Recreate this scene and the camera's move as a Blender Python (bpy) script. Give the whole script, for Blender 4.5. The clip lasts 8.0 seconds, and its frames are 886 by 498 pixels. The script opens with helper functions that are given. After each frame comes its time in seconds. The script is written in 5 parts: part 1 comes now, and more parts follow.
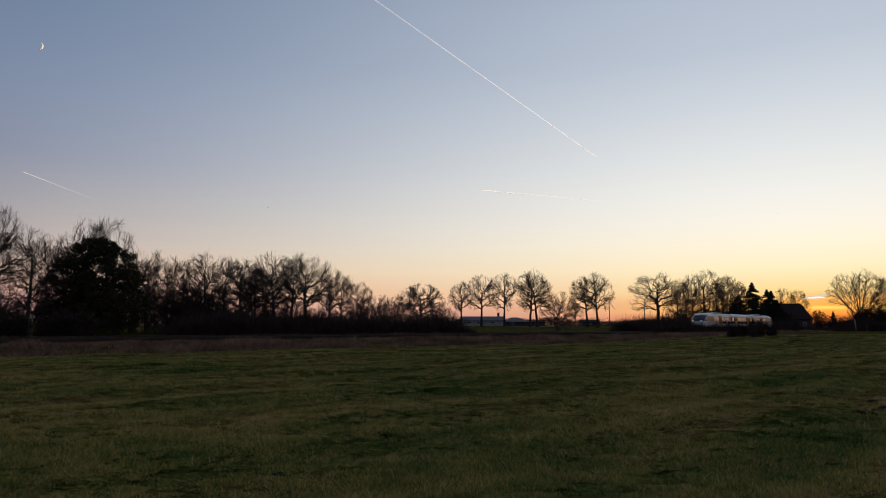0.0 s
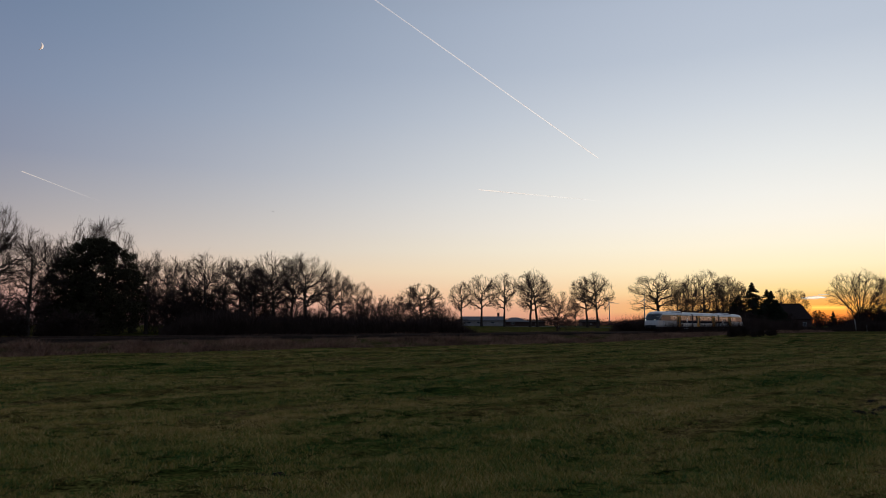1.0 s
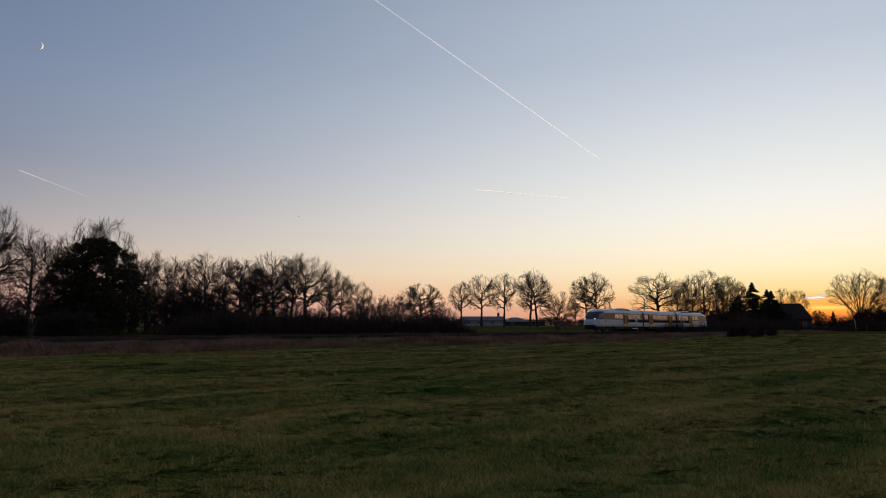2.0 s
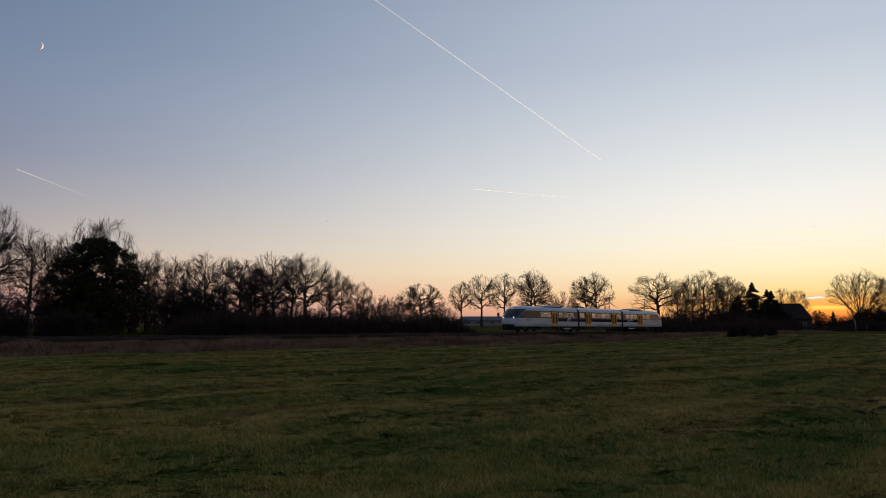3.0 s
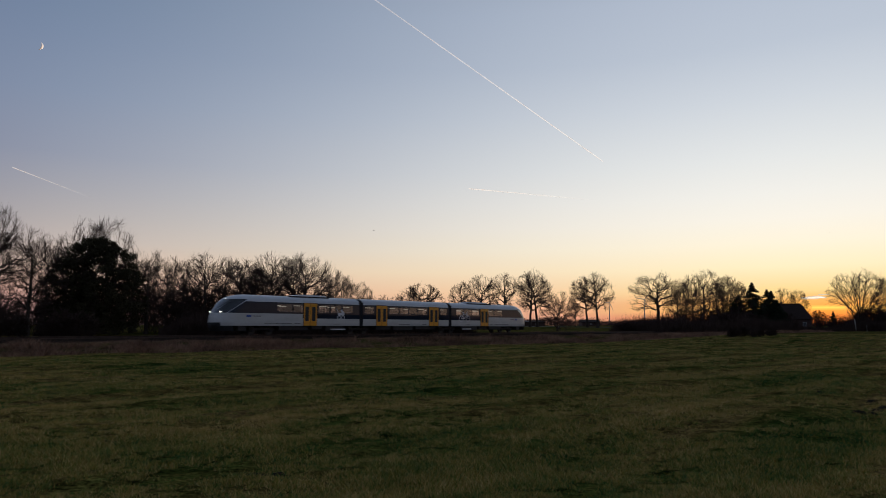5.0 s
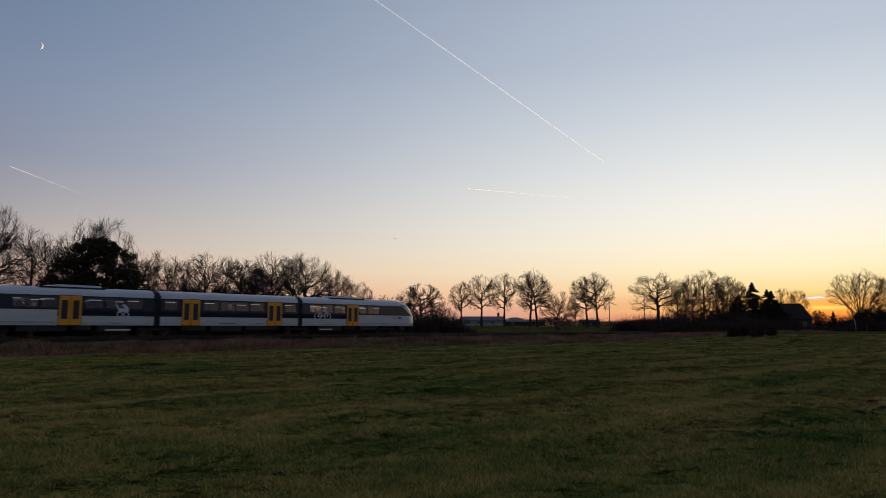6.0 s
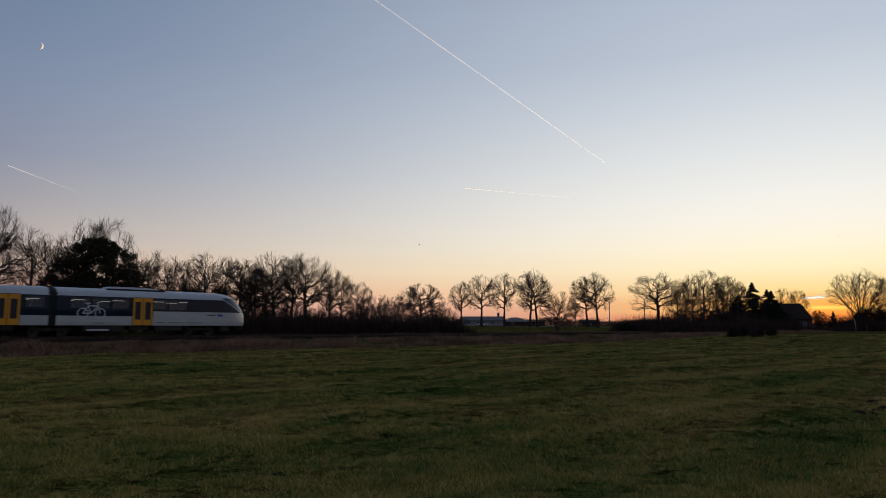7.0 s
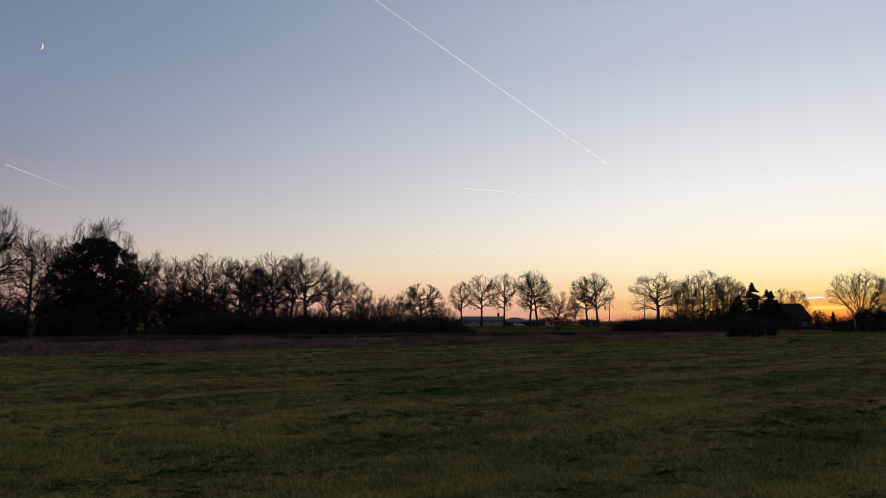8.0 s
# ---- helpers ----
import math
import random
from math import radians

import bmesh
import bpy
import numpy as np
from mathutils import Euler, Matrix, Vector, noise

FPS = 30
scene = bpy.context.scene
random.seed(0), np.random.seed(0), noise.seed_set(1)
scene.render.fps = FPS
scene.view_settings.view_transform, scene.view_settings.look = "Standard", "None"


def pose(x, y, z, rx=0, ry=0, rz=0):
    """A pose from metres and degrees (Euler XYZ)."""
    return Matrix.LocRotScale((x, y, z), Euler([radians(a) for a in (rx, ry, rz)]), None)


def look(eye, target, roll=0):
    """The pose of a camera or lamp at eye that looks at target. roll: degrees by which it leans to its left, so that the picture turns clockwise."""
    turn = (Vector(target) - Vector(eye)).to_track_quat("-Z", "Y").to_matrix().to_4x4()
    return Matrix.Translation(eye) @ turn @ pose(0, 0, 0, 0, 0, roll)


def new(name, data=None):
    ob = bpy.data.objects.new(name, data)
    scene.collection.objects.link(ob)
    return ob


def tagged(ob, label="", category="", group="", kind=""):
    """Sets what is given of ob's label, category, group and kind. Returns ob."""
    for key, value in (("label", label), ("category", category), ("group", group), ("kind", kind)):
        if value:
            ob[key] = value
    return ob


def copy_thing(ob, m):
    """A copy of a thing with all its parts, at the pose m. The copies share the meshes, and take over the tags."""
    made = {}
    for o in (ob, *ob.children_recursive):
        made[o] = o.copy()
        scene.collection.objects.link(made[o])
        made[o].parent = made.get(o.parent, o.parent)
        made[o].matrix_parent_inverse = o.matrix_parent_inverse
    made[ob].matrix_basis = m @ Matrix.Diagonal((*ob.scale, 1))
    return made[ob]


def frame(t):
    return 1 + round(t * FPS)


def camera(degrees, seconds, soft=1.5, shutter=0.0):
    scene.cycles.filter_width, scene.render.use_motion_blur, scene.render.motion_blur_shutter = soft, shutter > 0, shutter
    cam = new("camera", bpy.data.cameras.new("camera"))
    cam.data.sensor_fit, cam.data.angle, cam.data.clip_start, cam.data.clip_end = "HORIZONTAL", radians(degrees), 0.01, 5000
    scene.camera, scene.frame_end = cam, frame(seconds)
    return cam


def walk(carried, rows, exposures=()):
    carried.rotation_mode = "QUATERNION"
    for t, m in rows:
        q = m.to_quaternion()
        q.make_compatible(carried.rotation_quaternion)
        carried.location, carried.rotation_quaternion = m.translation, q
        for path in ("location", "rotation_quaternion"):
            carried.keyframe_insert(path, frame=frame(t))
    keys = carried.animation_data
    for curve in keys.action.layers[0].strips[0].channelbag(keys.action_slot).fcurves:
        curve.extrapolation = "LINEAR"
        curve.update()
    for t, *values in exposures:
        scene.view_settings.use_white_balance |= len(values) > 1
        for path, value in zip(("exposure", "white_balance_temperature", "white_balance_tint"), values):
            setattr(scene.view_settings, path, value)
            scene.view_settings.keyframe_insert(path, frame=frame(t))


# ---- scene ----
# ================= camera =================
cam = camera(66.31, 8.0, soft=0.6, shutter=0.22)
EYE = (0.0, 0.0, 1.6)
STAND = look(EYE, (0.0, 100.0, 1.6 + 11.333))
walk(cam, [(0.0, STAND), (8.0, STAND)])

# ================= light =================
SUN_AZ, SUN_EL = 29.5, -0.8          # degrees to the east of +y, degrees above the horizon


def make_world():
    w = bpy.data.worlds.new("dusk_sky")
    scene.world = w
    w.use_nodes = True
    n, l = w.node_tree.nodes, w.node_tree.links
    n.clear()
    out = n.new("ShaderNodeOutputWorld")
    bg = n.new("ShaderNodeBackground")
    co = n.new("ShaderNodeTexCoord")
    sep = n.new("ShaderNodeSeparateXYZ")
    l.new(co.outputs["Generated"], sep.inputs[0])

    def ramp(stops, fac):
        r = n.new("ShaderNodeValToRGB")
        r.color_ramp.interpolation = "LINEAR"
        e = r.color_ramp.elements
        e[0].position, e[0].color = stops[0]
        e[1].position, e[1].color = stops[-1]
        for p, c in stops[1:-1]:
            k = e.new(p)
            k.color = c
        l.new(fac, r.inputs[0])
        return r.outputs[0]

    away = ramp([(0.0, (0.311, 0.23, 0.244, 1)), (0.022, (0.50, 0.267, 0.262, 1)), (0.046, (0.62, 0.355, 0.300, 1)), (0.078, (0.58, 0.420, 0.345, 1)), (0.11, (0.455, 0.385, 0.372, 1)), (0.142, (0.368, 0.338, 0.352, 1)), (0.174, (0.300, 0.298, 0.345, 1)), (0.221, (0.222, 0.250, 0.342, 1)), (0.297, (0.178, 0.230, 0.342, 1)), (0.362, (0.152, 0.208, 0.322, 1)), (0.429, (0.122, 0.182, 0.290, 1)), (0.62, (0.100, 0.135, 0.205, 1)), (1.0, (0.095, 0.125, 0.19, 1))], sep.outputs[2])
    sunward = ramp([(0.0, (0.70, 0.15, 0.04, 1)), (0.012, (0.90, 0.25, 0.05, 1)), (0.020, (1.0, 0.55, 0.12, 1)), (0.030, (0.95, 0.45, 0.10, 1)), (0.046, (0.960, 0.680, 0.285, 1)), (0.078, (0.971, 0.835, 0.535, 1)), (0.11, (0.952, 0.866, 0.682, 1)), (0.142, (0.91, 0.863, 0.764, 1)), (0.174, (0.852, 0.836, 0.784, 1)), (0.221, (0.753, 0.77, 0.765, 1)), (0.297, (0.599, 0.642, 0.696, 1)), (0.362, (0.484, 0.539, 0.626, 1)), (0.429, (0.434, 0.491, 0.591, 1)), (0.62, (0.20, 0.25, 0.33, 1)), (1.0, (0.11, 0.145, 0.21, 1))], sep.outputs[2])
    near = ramp([(0.0, (0.66, 0.30, 0.19, 1)), (0.022, (0.80, 0.42, 0.25, 1)), (0.046, (0.93, 0.64, 0.36, 1)), (0.078, (0.96, 0.80, 0.54, 1)), (0.11, (0.952, 0.866, 0.682, 1)),
                 (0.142, (0.91, 0.863, 0.764, 1)), (0.174, (0.852, 0.836, 0.784, 1)), (0.221, (0.753, 0.77, 0.765, 1)), (0.297, (0.599, 0.642, 0.696, 1)), (0.362, (0.484, 0.539, 0.626, 1)),
                 (0.429, (0.434, 0.491, 0.591, 1)), (0.62, (0.20, 0.25, 0.33, 1)), (1.0, (0.11, 0.145, 0.21, 1))], sep.outputs[2])
    flat = n.new("ShaderNodeCombineXYZ")
    l.new(sep.outputs[0], flat.inputs[0])
    l.new(sep.outputs[1], flat.inputs[1])
    norm = n.new("ShaderNodeVectorMath")
    norm.operation = "NORMALIZE"
    l.new(flat.outputs[0], norm.inputs[0])
    dot = n.new("ShaderNodeVectorMath")
    dot.operation = "DOT_PRODUCT"
    l.new(norm.outputs[0], dot.inputs[0])
    dot.inputs[1].default_value = (math.sin(radians(SUN_AZ)), math.cos(radians(SUN_AZ)), 0)
    ang = n.new("ShaderNodeMath")
    ang.operation = "ARCCOSINE"
    l.new(dot.outputs["Value"], ang.inputs[0])
    mp = n.new("ShaderNodeMapRange")
    mp.interpolation_type = "SMOOTHSTEP"
    mp.inputs[1].default_value, mp.inputs[2].default_value = radians(75), 0.0
    l.new(ang.outputs[0], mp.inputs[0])
    mix = n.new("ShaderNodeMix")
    mix.data_type = "RGBA"
    l.new(mp.outputs[0], mix.inputs[0])
    l.new(away, mix.inputs[6])
    mp2 = n.new("ShaderNodeMapRange")
    mp2.interpolation_type = "SMOOTHSTEP"
    mp2.inputs[1].default_value, mp2.inputs[2].default_value = radians(26), 0.0
    l.new(ang.outputs[0], mp2.inputs[0])
    mix2 = n.new("ShaderNodeMix")
    mix2.data_type = "RGBA"
    l.new(mp2.outputs[0], mix2.inputs[0])
    l.new(near, mix2.inputs[6])
    l.new(sunward, mix2.inputs[7])
    glow_band = ramp([(0.0, (0.75, 0.16, 0.04, 1)), (0.012, (1.0, 0.28, 0.05, 1)), (0.0195, (1.1, 0.38, 0.06, 1)), (0.0225, (1.9, 0.95, 0.18, 1)), (0.0250, (1.0, 0.42, 0.08, 1)), (0.034, (0.97, 0.48, 0.13, 1)), (0.060, (0.97, 0.76, 0.38, 1))], sep.outputs[2])
    mp4 = n.new("ShaderNodeMapRange")
    mp4.interpolation_type = "SMOOTHSTEP"
    mp4.inputs[1].default_value, mp4.inputs[2].default_value = radians(3.4), 0.0
    l.new(ang.outputs[0], mp4.inputs[0])
    low = n.new("ShaderNodeMapRange")
    low.interpolation_type = "SMOOTHSTEP"
    low.inputs[1].default_value, low.inputs[2].default_value = 0.044, 0.026
    l.new(sep.outputs[2], low.inputs[0])
    both = n.new("ShaderNodeMath")
    both.operation = "MULTIPLY"
    l.new(mp4.outputs[0], both.inputs[0])
    l.new(low.outputs[0], both.inputs[1])
    mix4 = n.new("ShaderNodeMix")
    mix4.data_type = "RGBA"
    l.new(both.outputs[0], mix4.inputs[0])
    l.new(mix2.outputs[2], mix4.inputs[6])
    l.new(glow_band, mix4.inputs[7])
    l.new(mix4.outputs[2], mix.inputs[7])
    # the thin clear air of a low sun over it
    sky = n.new("ShaderNodeTexSky")
    sky.sky_type, sky.sun_disc = "NISHITA", False
    sky.sun_elevation, sky.sun_rotation = radians(SUN_EL), radians(SUN_AZ)
    east = ramp([(0.0, (0.10, 0.12, 0.17, 1)), (0.08, (0.135, 0.150, 0.21, 1)), (0.16, (0.19, 0.195, 0.265, 1)), (0.30, (0.20, 0.225, 0.32, 1)), (0.45, (0.14, 0.185, 0.29, 1)), (1.0, (0.095, 0.125, 0.19, 1))], sep.outputs[2])
    mp3 = n.new("ShaderNodeMapRange")
    mp3.interpolation_type = "SMOOTHSTEP"
    mp3.inputs[1].default_value, mp3.inputs[2].default_value = radians(57), radians(84)
    l.new(ang.outputs[0], mp3.inputs[0])
    mix3 = n.new("ShaderNodeMix")
    mix3.data_type = "RGBA"
    l.new(mp3.outputs[0], mix3.inputs[0])
    l.new(mix.outputs[2], mix3.inputs[6])
    l.new(east, mix3.inputs[7])
    add = n.new("ShaderNodeMix")
    add.data_type, add.blend_type = "RGBA", "ADD"
    add.inputs[0].default_value = 0.008
    l.new(mix3.outputs[2], add.inputs[6])
    l.new(sky.outputs[0], add.inputs[7])
    l.new(add.outputs[2], bg.inputs[0])
    bg.inputs[1].default_value = 1.05
    l.new(bg.outputs[0], out.inputs[0])


make_world()
sun = new("sun", bpy.data.lights.new("sun", "SUN"))
sun.data.energy, sun.data.angle, sun.data.color = 5.0, radians(0.5), (1.0, 0.84, 0.66)
SUN_DIR = Vector((math.sin(radians(SUN_AZ)) * math.cos(radians(SUN_EL)), math.cos(radians(SUN_AZ)) * math.cos(radians(SUN_EL)), math.sin(radians(SUN_EL))))
sun.matrix_basis = look(SUN_DIR * 100, (0, 0, 0))
scene.view_settings.exposure = 0.0


# ================= materials =================
TH = 0.83608                                       # heading of the railway from +x


def material(name, stops, scale=(1, 1, 1), detail=6.0, rough=0.8, bump=0.0, bump_scale=40.0, metal=0.0, coat=0.0,
             fine=0.0, fine_scale=60.0, per_object=0.0, spec=0.5, coords="Object", turn=0.0, fine2=0.0, fine2_scale=20.0):
    """Surface whose colour wanders between stops by noise at two scales, with fine relief."""
    m = bpy.data.materials.new(name)
    m.use_nodes = True
    n, l = m.node_tree.nodes, m.node_tree.links
    b = n["Principled BSDF"]
    co = n.new("ShaderNodeTexCoord")
    mp = n.new("ShaderNodeMapping")
    mp.inputs["Scale"].default_value = scale
    if turn:
        spin = n.new("ShaderNodeMapping")
        spin.inputs["Rotation"].default_value = (0, 0, turn)
        l.new(co.outputs[coords], spin.inputs[0])
        l.new(spin.outputs[0], mp.inputs[0])
    else:
        l.new(co.outputs[coords], mp.inputs[0])
    tex = n.new("ShaderNodeTexNoise")
    tex.inputs["Scale"].default_value, tex.inputs["Detail"].default_value = 1.0, detail
    tex.inputs["Roughness"].default_value = 0.62
    l.new(mp.outputs[0], tex.inputs["Vector"])
    r = n.new("ShaderNodeValToRGB")
    e = r.color_ramp.elements
    e[0].position, e[0].color = stops[0][0], (*stops[0][1], 1)
    e[1].position, e[1].color = stops[-1][0], (*stops[-1][1], 1)
    for p, c in stops[1:-1]:
        e.new(p).color = (*c, 1)
    l.new(tex.outputs["Fac"], r.inputs[0])
    colour = r.outputs[0]
    if fine or per_object:
        mul = n.new("ShaderNodeMix")
        mul.data_type, mul.blend_type = "RGBA", "MULTIPLY"
        mul.inputs[0].default_value = 1.0
        l.new(colour, mul.inputs[6])
        rng = n.new("ShaderNodeMapRange")
        if fine:
            t2 = n.new("ShaderNodeTexNoise")
            t2.inputs["Scale"].default_value, t2.inputs["Detail"].default_value = fine_scale, 3.0
            l.new(co.outputs[coords], t2.inputs["Vector"])
            l.new(t2.outputs["Fac"], rng.inputs[0])
            rng.inputs[1].default_value, rng.inputs[2].default_value = 0.25, 0.75
            rng.inputs[3].default_value, rng.inputs[4].default_value = 1 - fine, 1 + fine
        else:
            info = n.new("ShaderNodeObjectInfo")
            l.new(info.outputs["Random"], rng.inputs[0])
            rng.inputs[3].default_value, rng.inputs[4].default_value = 1 - per_object, 1 + per_object
        l.new(rng.outputs[0], mul.inputs[7])
        colour = mul.outputs[2]
    if fine2:
        t4 = n.new("ShaderNodeTexNoise")
        t4.inputs["Scale"].default_value, t4.inputs["Detail"].default_value = fine2_scale, 2.0
        l.new(co.outputs[coords], t4.inputs["Vector"])
        rg = n.new("ShaderNodeMapRange")
        l.new(t4.outputs["Fac"], rg.inputs[0])
        rg.inputs[1].default_value, rg.inputs[2].default_value = 0.3, 0.7
        rg.inputs[3].default_value, rg.inputs[4].default_value = 1 - fine2, 1 + fine2
        mu = n.new("ShaderNodeMix")
        mu.data_type, mu.blend_type = "RGBA", "MULTIPLY"
        mu.inputs[0].default_value = 1.0
        l.new(colour, mu.inputs[6])
        l.new(rg.outputs[0], mu.inputs[7])
        colour = mu.outputs[2]
    l.new(colour, b.inputs["Base Color"])
    b.inputs["Roughness"].default_value, b.inputs["Metallic"].default_value = rough, metal
    b.inputs["Specular IOR Level"].default_value = spec
    if coat:
        b.inputs["Coat Weight"].default_value, b.inputs["Coat Roughness"].default_value = coat, 0.06
    if bump:
        t3 = n.new("ShaderNodeTexNoise")
        t3.inputs["Scale"].default_value, t3.inputs["Detail"].default_value = bump_scale, 4.0
        l.new(co.outputs[coords], t3.inputs["Vector"])
        bm = n.new("ShaderNodeBump")
        bm.inputs["Strength"].default_value, bm.inputs["Distance"].default_value = bump, 0.5 / bump_scale
        l.new(t3.outputs["Fac"], bm.inputs["Height"])
        l.new(bm.outputs[0], b.inputs["Normal"])
    return m


def blade_material(name, stops, patch=0.25, lanes=(0.10, 0.55)):
    """Grass: each blade has its own shade, and the sward wanders between green and straw in patches and in lanes along the railway."""
    m = bpy.data.materials.new(name)
    m.use_nodes = True
    n, l = m.node_tree.nodes, m.node_tree.links
    b = n["Principled BSDF"]
    geo = n.new("ShaderNodeNewGeometry")
    r = n.new("ShaderNodeValToRGB")
    e = r.color_ramp.elements
    e[0].position, e[0].color = stops[0][0], (*stops[0][1], 1)
    e[1].position, e[1].color = stops[-1][0], (*stops[-1][1], 1)
    for p, c in stops[1:-1]:
        e.new(p).color = (*c, 1)
    co = n.new("ShaderNodeTexCoord")
    tex = n.new("ShaderNodeTexNoise")
    tex.inputs["Scale"].default_value, tex.inputs["Detail"].default_value = patch, 4.0
    l.new(co.outputs["Object"], tex.inputs["Vector"])
    spin, mp = n.new("ShaderNodeMapping"), n.new("ShaderNodeMapping")
    spin.inputs["Rotation"].default_value = (0, 0, -TH)
    mp.inputs["Scale"].default_value = (lanes[0], lanes[1], 0.2)
    l.new(co.outputs["Object"], spin.inputs[0])
    l.new(spin.outputs[0], mp.inputs[0])
    lane = n.new("ShaderNodeTexNoise")
    lane.inputs["Scale"].default_value, lane.inputs["Detail"].default_value = 1.0, 3.0
    l.new(mp.outputs[0], lane.inputs["Vector"])
    mean = n.new("ShaderNodeMath")
    mean.operation = "MULTIPLY_ADD"
    mean.inputs[1].default_value = 0.75
    l.new(lane.outputs["Fac"], mean.inputs[0])
    half = n.new("ShaderNodeMath")
    half.operation = "MULTIPLY_ADD"
    half.inputs[1].default_value, half.inputs[2].default_value = 0.5, -0.105
    l.new(tex.outputs["Fac"], half.inputs[0])
    l.new(half.outputs[0], mean.inputs[2])
    a = n.new("ShaderNodeMath")
    a.operation = "MULTIPLY_ADD"
    a.inputs[1].default_value, a.inputs[2].default_value = 0.46, -0.23
    l.new(geo.outputs["Random Per Island"], a.inputs[0])
    s = n.new("ShaderNodeMath")
    s.operation = "ADD"
    l.new(a.outputs[0], s.inputs[0])
    l.new(mean.outputs[0], s.inputs[1])
    l.new(s.outputs[0], r.inputs[0])
    l.new(r.outputs[0], b.inputs["Base Color"])
    b.inputs["Roughness"].default_value = 0.6
    b.inputs["Specular IOR Level"].default_value = 0.08
    return m


def glow(name, colour, strength):
    m = bpy.data.materials.new(name)
    m.use_nodes = True
    b = m.node_tree.nodes["Principled BSDF"]
    b.inputs["Base Color"].default_value = (*colour, 1)
    b.inputs["Emission Color"].default_value = (*colour, 1)
    b.inputs["Emission Strength"].default_value = strength
    return m


def glass(name, tint, rough=0.02):
    """Tinted pane: dims what is behind it and mirrors by Fresnel."""
    m = bpy.data.materials.new(name)
    m.use_nodes = True
    n, l = m.node_tree.nodes, m.node_tree.links
    n.remove(n["Principled BSDF"])
    out = n["Material Output"]
    tr = n.new("ShaderNodeBsdfTransparent")
    tr.inputs[0].default_value = (*tint, 1)
    gl = n.new("ShaderNodeBsdfGlossy")
    gl.inputs["Roughness"].default_value = rough
    lw = n.new("ShaderNodeLayerWeight")
    lw.inputs[0].default_value = 0.5
    pw = n.new("ShaderNodeMath")
    pw.operation = "POWER"
    pw.inputs[1].default_value = 3.0
    l.new(lw.outputs["Facing"], pw.inputs[0])
    fr = n.new("ShaderNodeMath")
    fr.operation = "MULTIPLY_ADD"
    fr.inputs[1].default_value, fr.inputs[2].default_value = 0.9, 0.08
    l.new(pw.outputs[0], fr.inputs[0])
    mx = n.new("ShaderNodeMixShader")
    l.new(fr.outputs[0], mx.inputs[0])
    l.new(tr.outputs[0], mx.inputs[1])
    l.new(gl.outputs[0], mx.inputs[2])
    l.new(mx.outputs[0], out.inputs[0])
    return m


M_FIELD = material("meadow_soil_and_grass", [(0.36, (0.020, 0.036, 0.008)), (0.45, (0.047, 0.057, 0.012)), (0.53, (0.098, 0.073, 0.020)), (0.64, (0.135, 0.090, 0.033))],
                   scale=(0.10, 0.50, 0.3), turn=-TH, rough=0.95, fine=0.75, fine_scale=2.4, fine2=0.8, fine2_scale=17.0, bump=1.0, bump_scale=12.0, spec=0.0)
M_BLADE = blade_material("grass_blade", [(0.29, (0.040, 0.112, 0.028)), (0.40, (0.104, 0.172, 0.028)), (0.47, (0.242, 0.214, 0.037)), (0.55, (0.370, 0.250, 0.055)), (0.74, (0.570, 0.395, 0.145))], 1.1)
M_STRAW = blade_material("dry_bank_grass", [(0.25, (0.045, 0.023, 0.015)), (0.5, (0.205, 0.110, 0.070)), (0.75, (0.420, 0.245, 0.155))], 0.35)
M_BARK = material("bark", [(0.3, (0.030, 0.023, 0.018)), (0.7, (0.075, 0.058, 0.047))], scale=(3, 3, 0.6), rough=0.95, bump=0.6, bump_scale=14, spec=0.15)
M_TWIG = material("twig_bark", [(0.3, (0.034, 0.022, 0.017)), (0.7, (0.070, 0.044, 0.034))], scale=(1, 1, 1), rough=0.9, spec=0.15)
M_IVY = material("evergreen_leaf", [(0.3, (0.026, 0.024, 0.013)), (0.7, (0.058, 0.050, 0.026))], scale=(2, 2, 2), rough=0.8, spec=0.05)
M_NEEDLE = material("spruce_needles", [(0.3, (0.022, 0.030, 0.018)), (0.7, (0.050, 0.058, 0.036))], scale=(2, 2, 2), rough=0.9, spec=0.05)
M_WOODS = material("far_wood_haze", [(0.3, (0.035, 0.028, 0.028)), (0.7, (0.070, 0.052, 0.048))], scale=(0.05, 0.05, 0.05), rough=1.0, spec=0.0)
M_BALLAST = material("ballast", [(0.3, (0.012, 0.009, 0.007)), (0.7, (0.042, 0.030, 0.023))], scale=(6, 6, 6), rough=1.0, bump=1.0, bump_scale=12, spec=0.0)
M_RAIL = material("rusty_rail", [(0.3, (0.035, 0.022, 0.016)), (0.7, (0.085, 0.055, 0.040))], scale=(3, 3, 3), rough=0.7, metal=0.1, spec=0.2)
M_SLEEPER = material("sleeper", [(0.3, (0.035, 0.028, 0.024)), (0.7, (0.075, 0.060, 0.052))], scale=(4, 4, 4), rough=0.95, bump=0.4, spec=0.05)
M_ASPHALT = material("asphalt", [(0.3, (0.035, 0.035, 0.037)), (0.7, (0.07, 0.07, 0.072))], scale=(2, 2, 2), rough=0.85)

# ================= plan =================
TRACK = Vector((51.887, 137.76, 0.0))              # where the near car side stands at the start of the clip
ALONG = Vector((math.cos(TH), math.sin(TH), 0))
ACROSS = Vector((-math.sin(TH), math.cos(TH), 0))    # away from the camera
CENTRE = 1.46                                      # near car side to track axis


def track_uv(x, y):
    dx, dy = x - TRACK.x, y - TRACK.y
    return dx * ALONG.x + dy * ALONG.y, dx * ACROSS.x + dy * ACROSS.y - CENTRE


def rail_z(d):
    return 0.82 - 0.0018 * (d + 119)


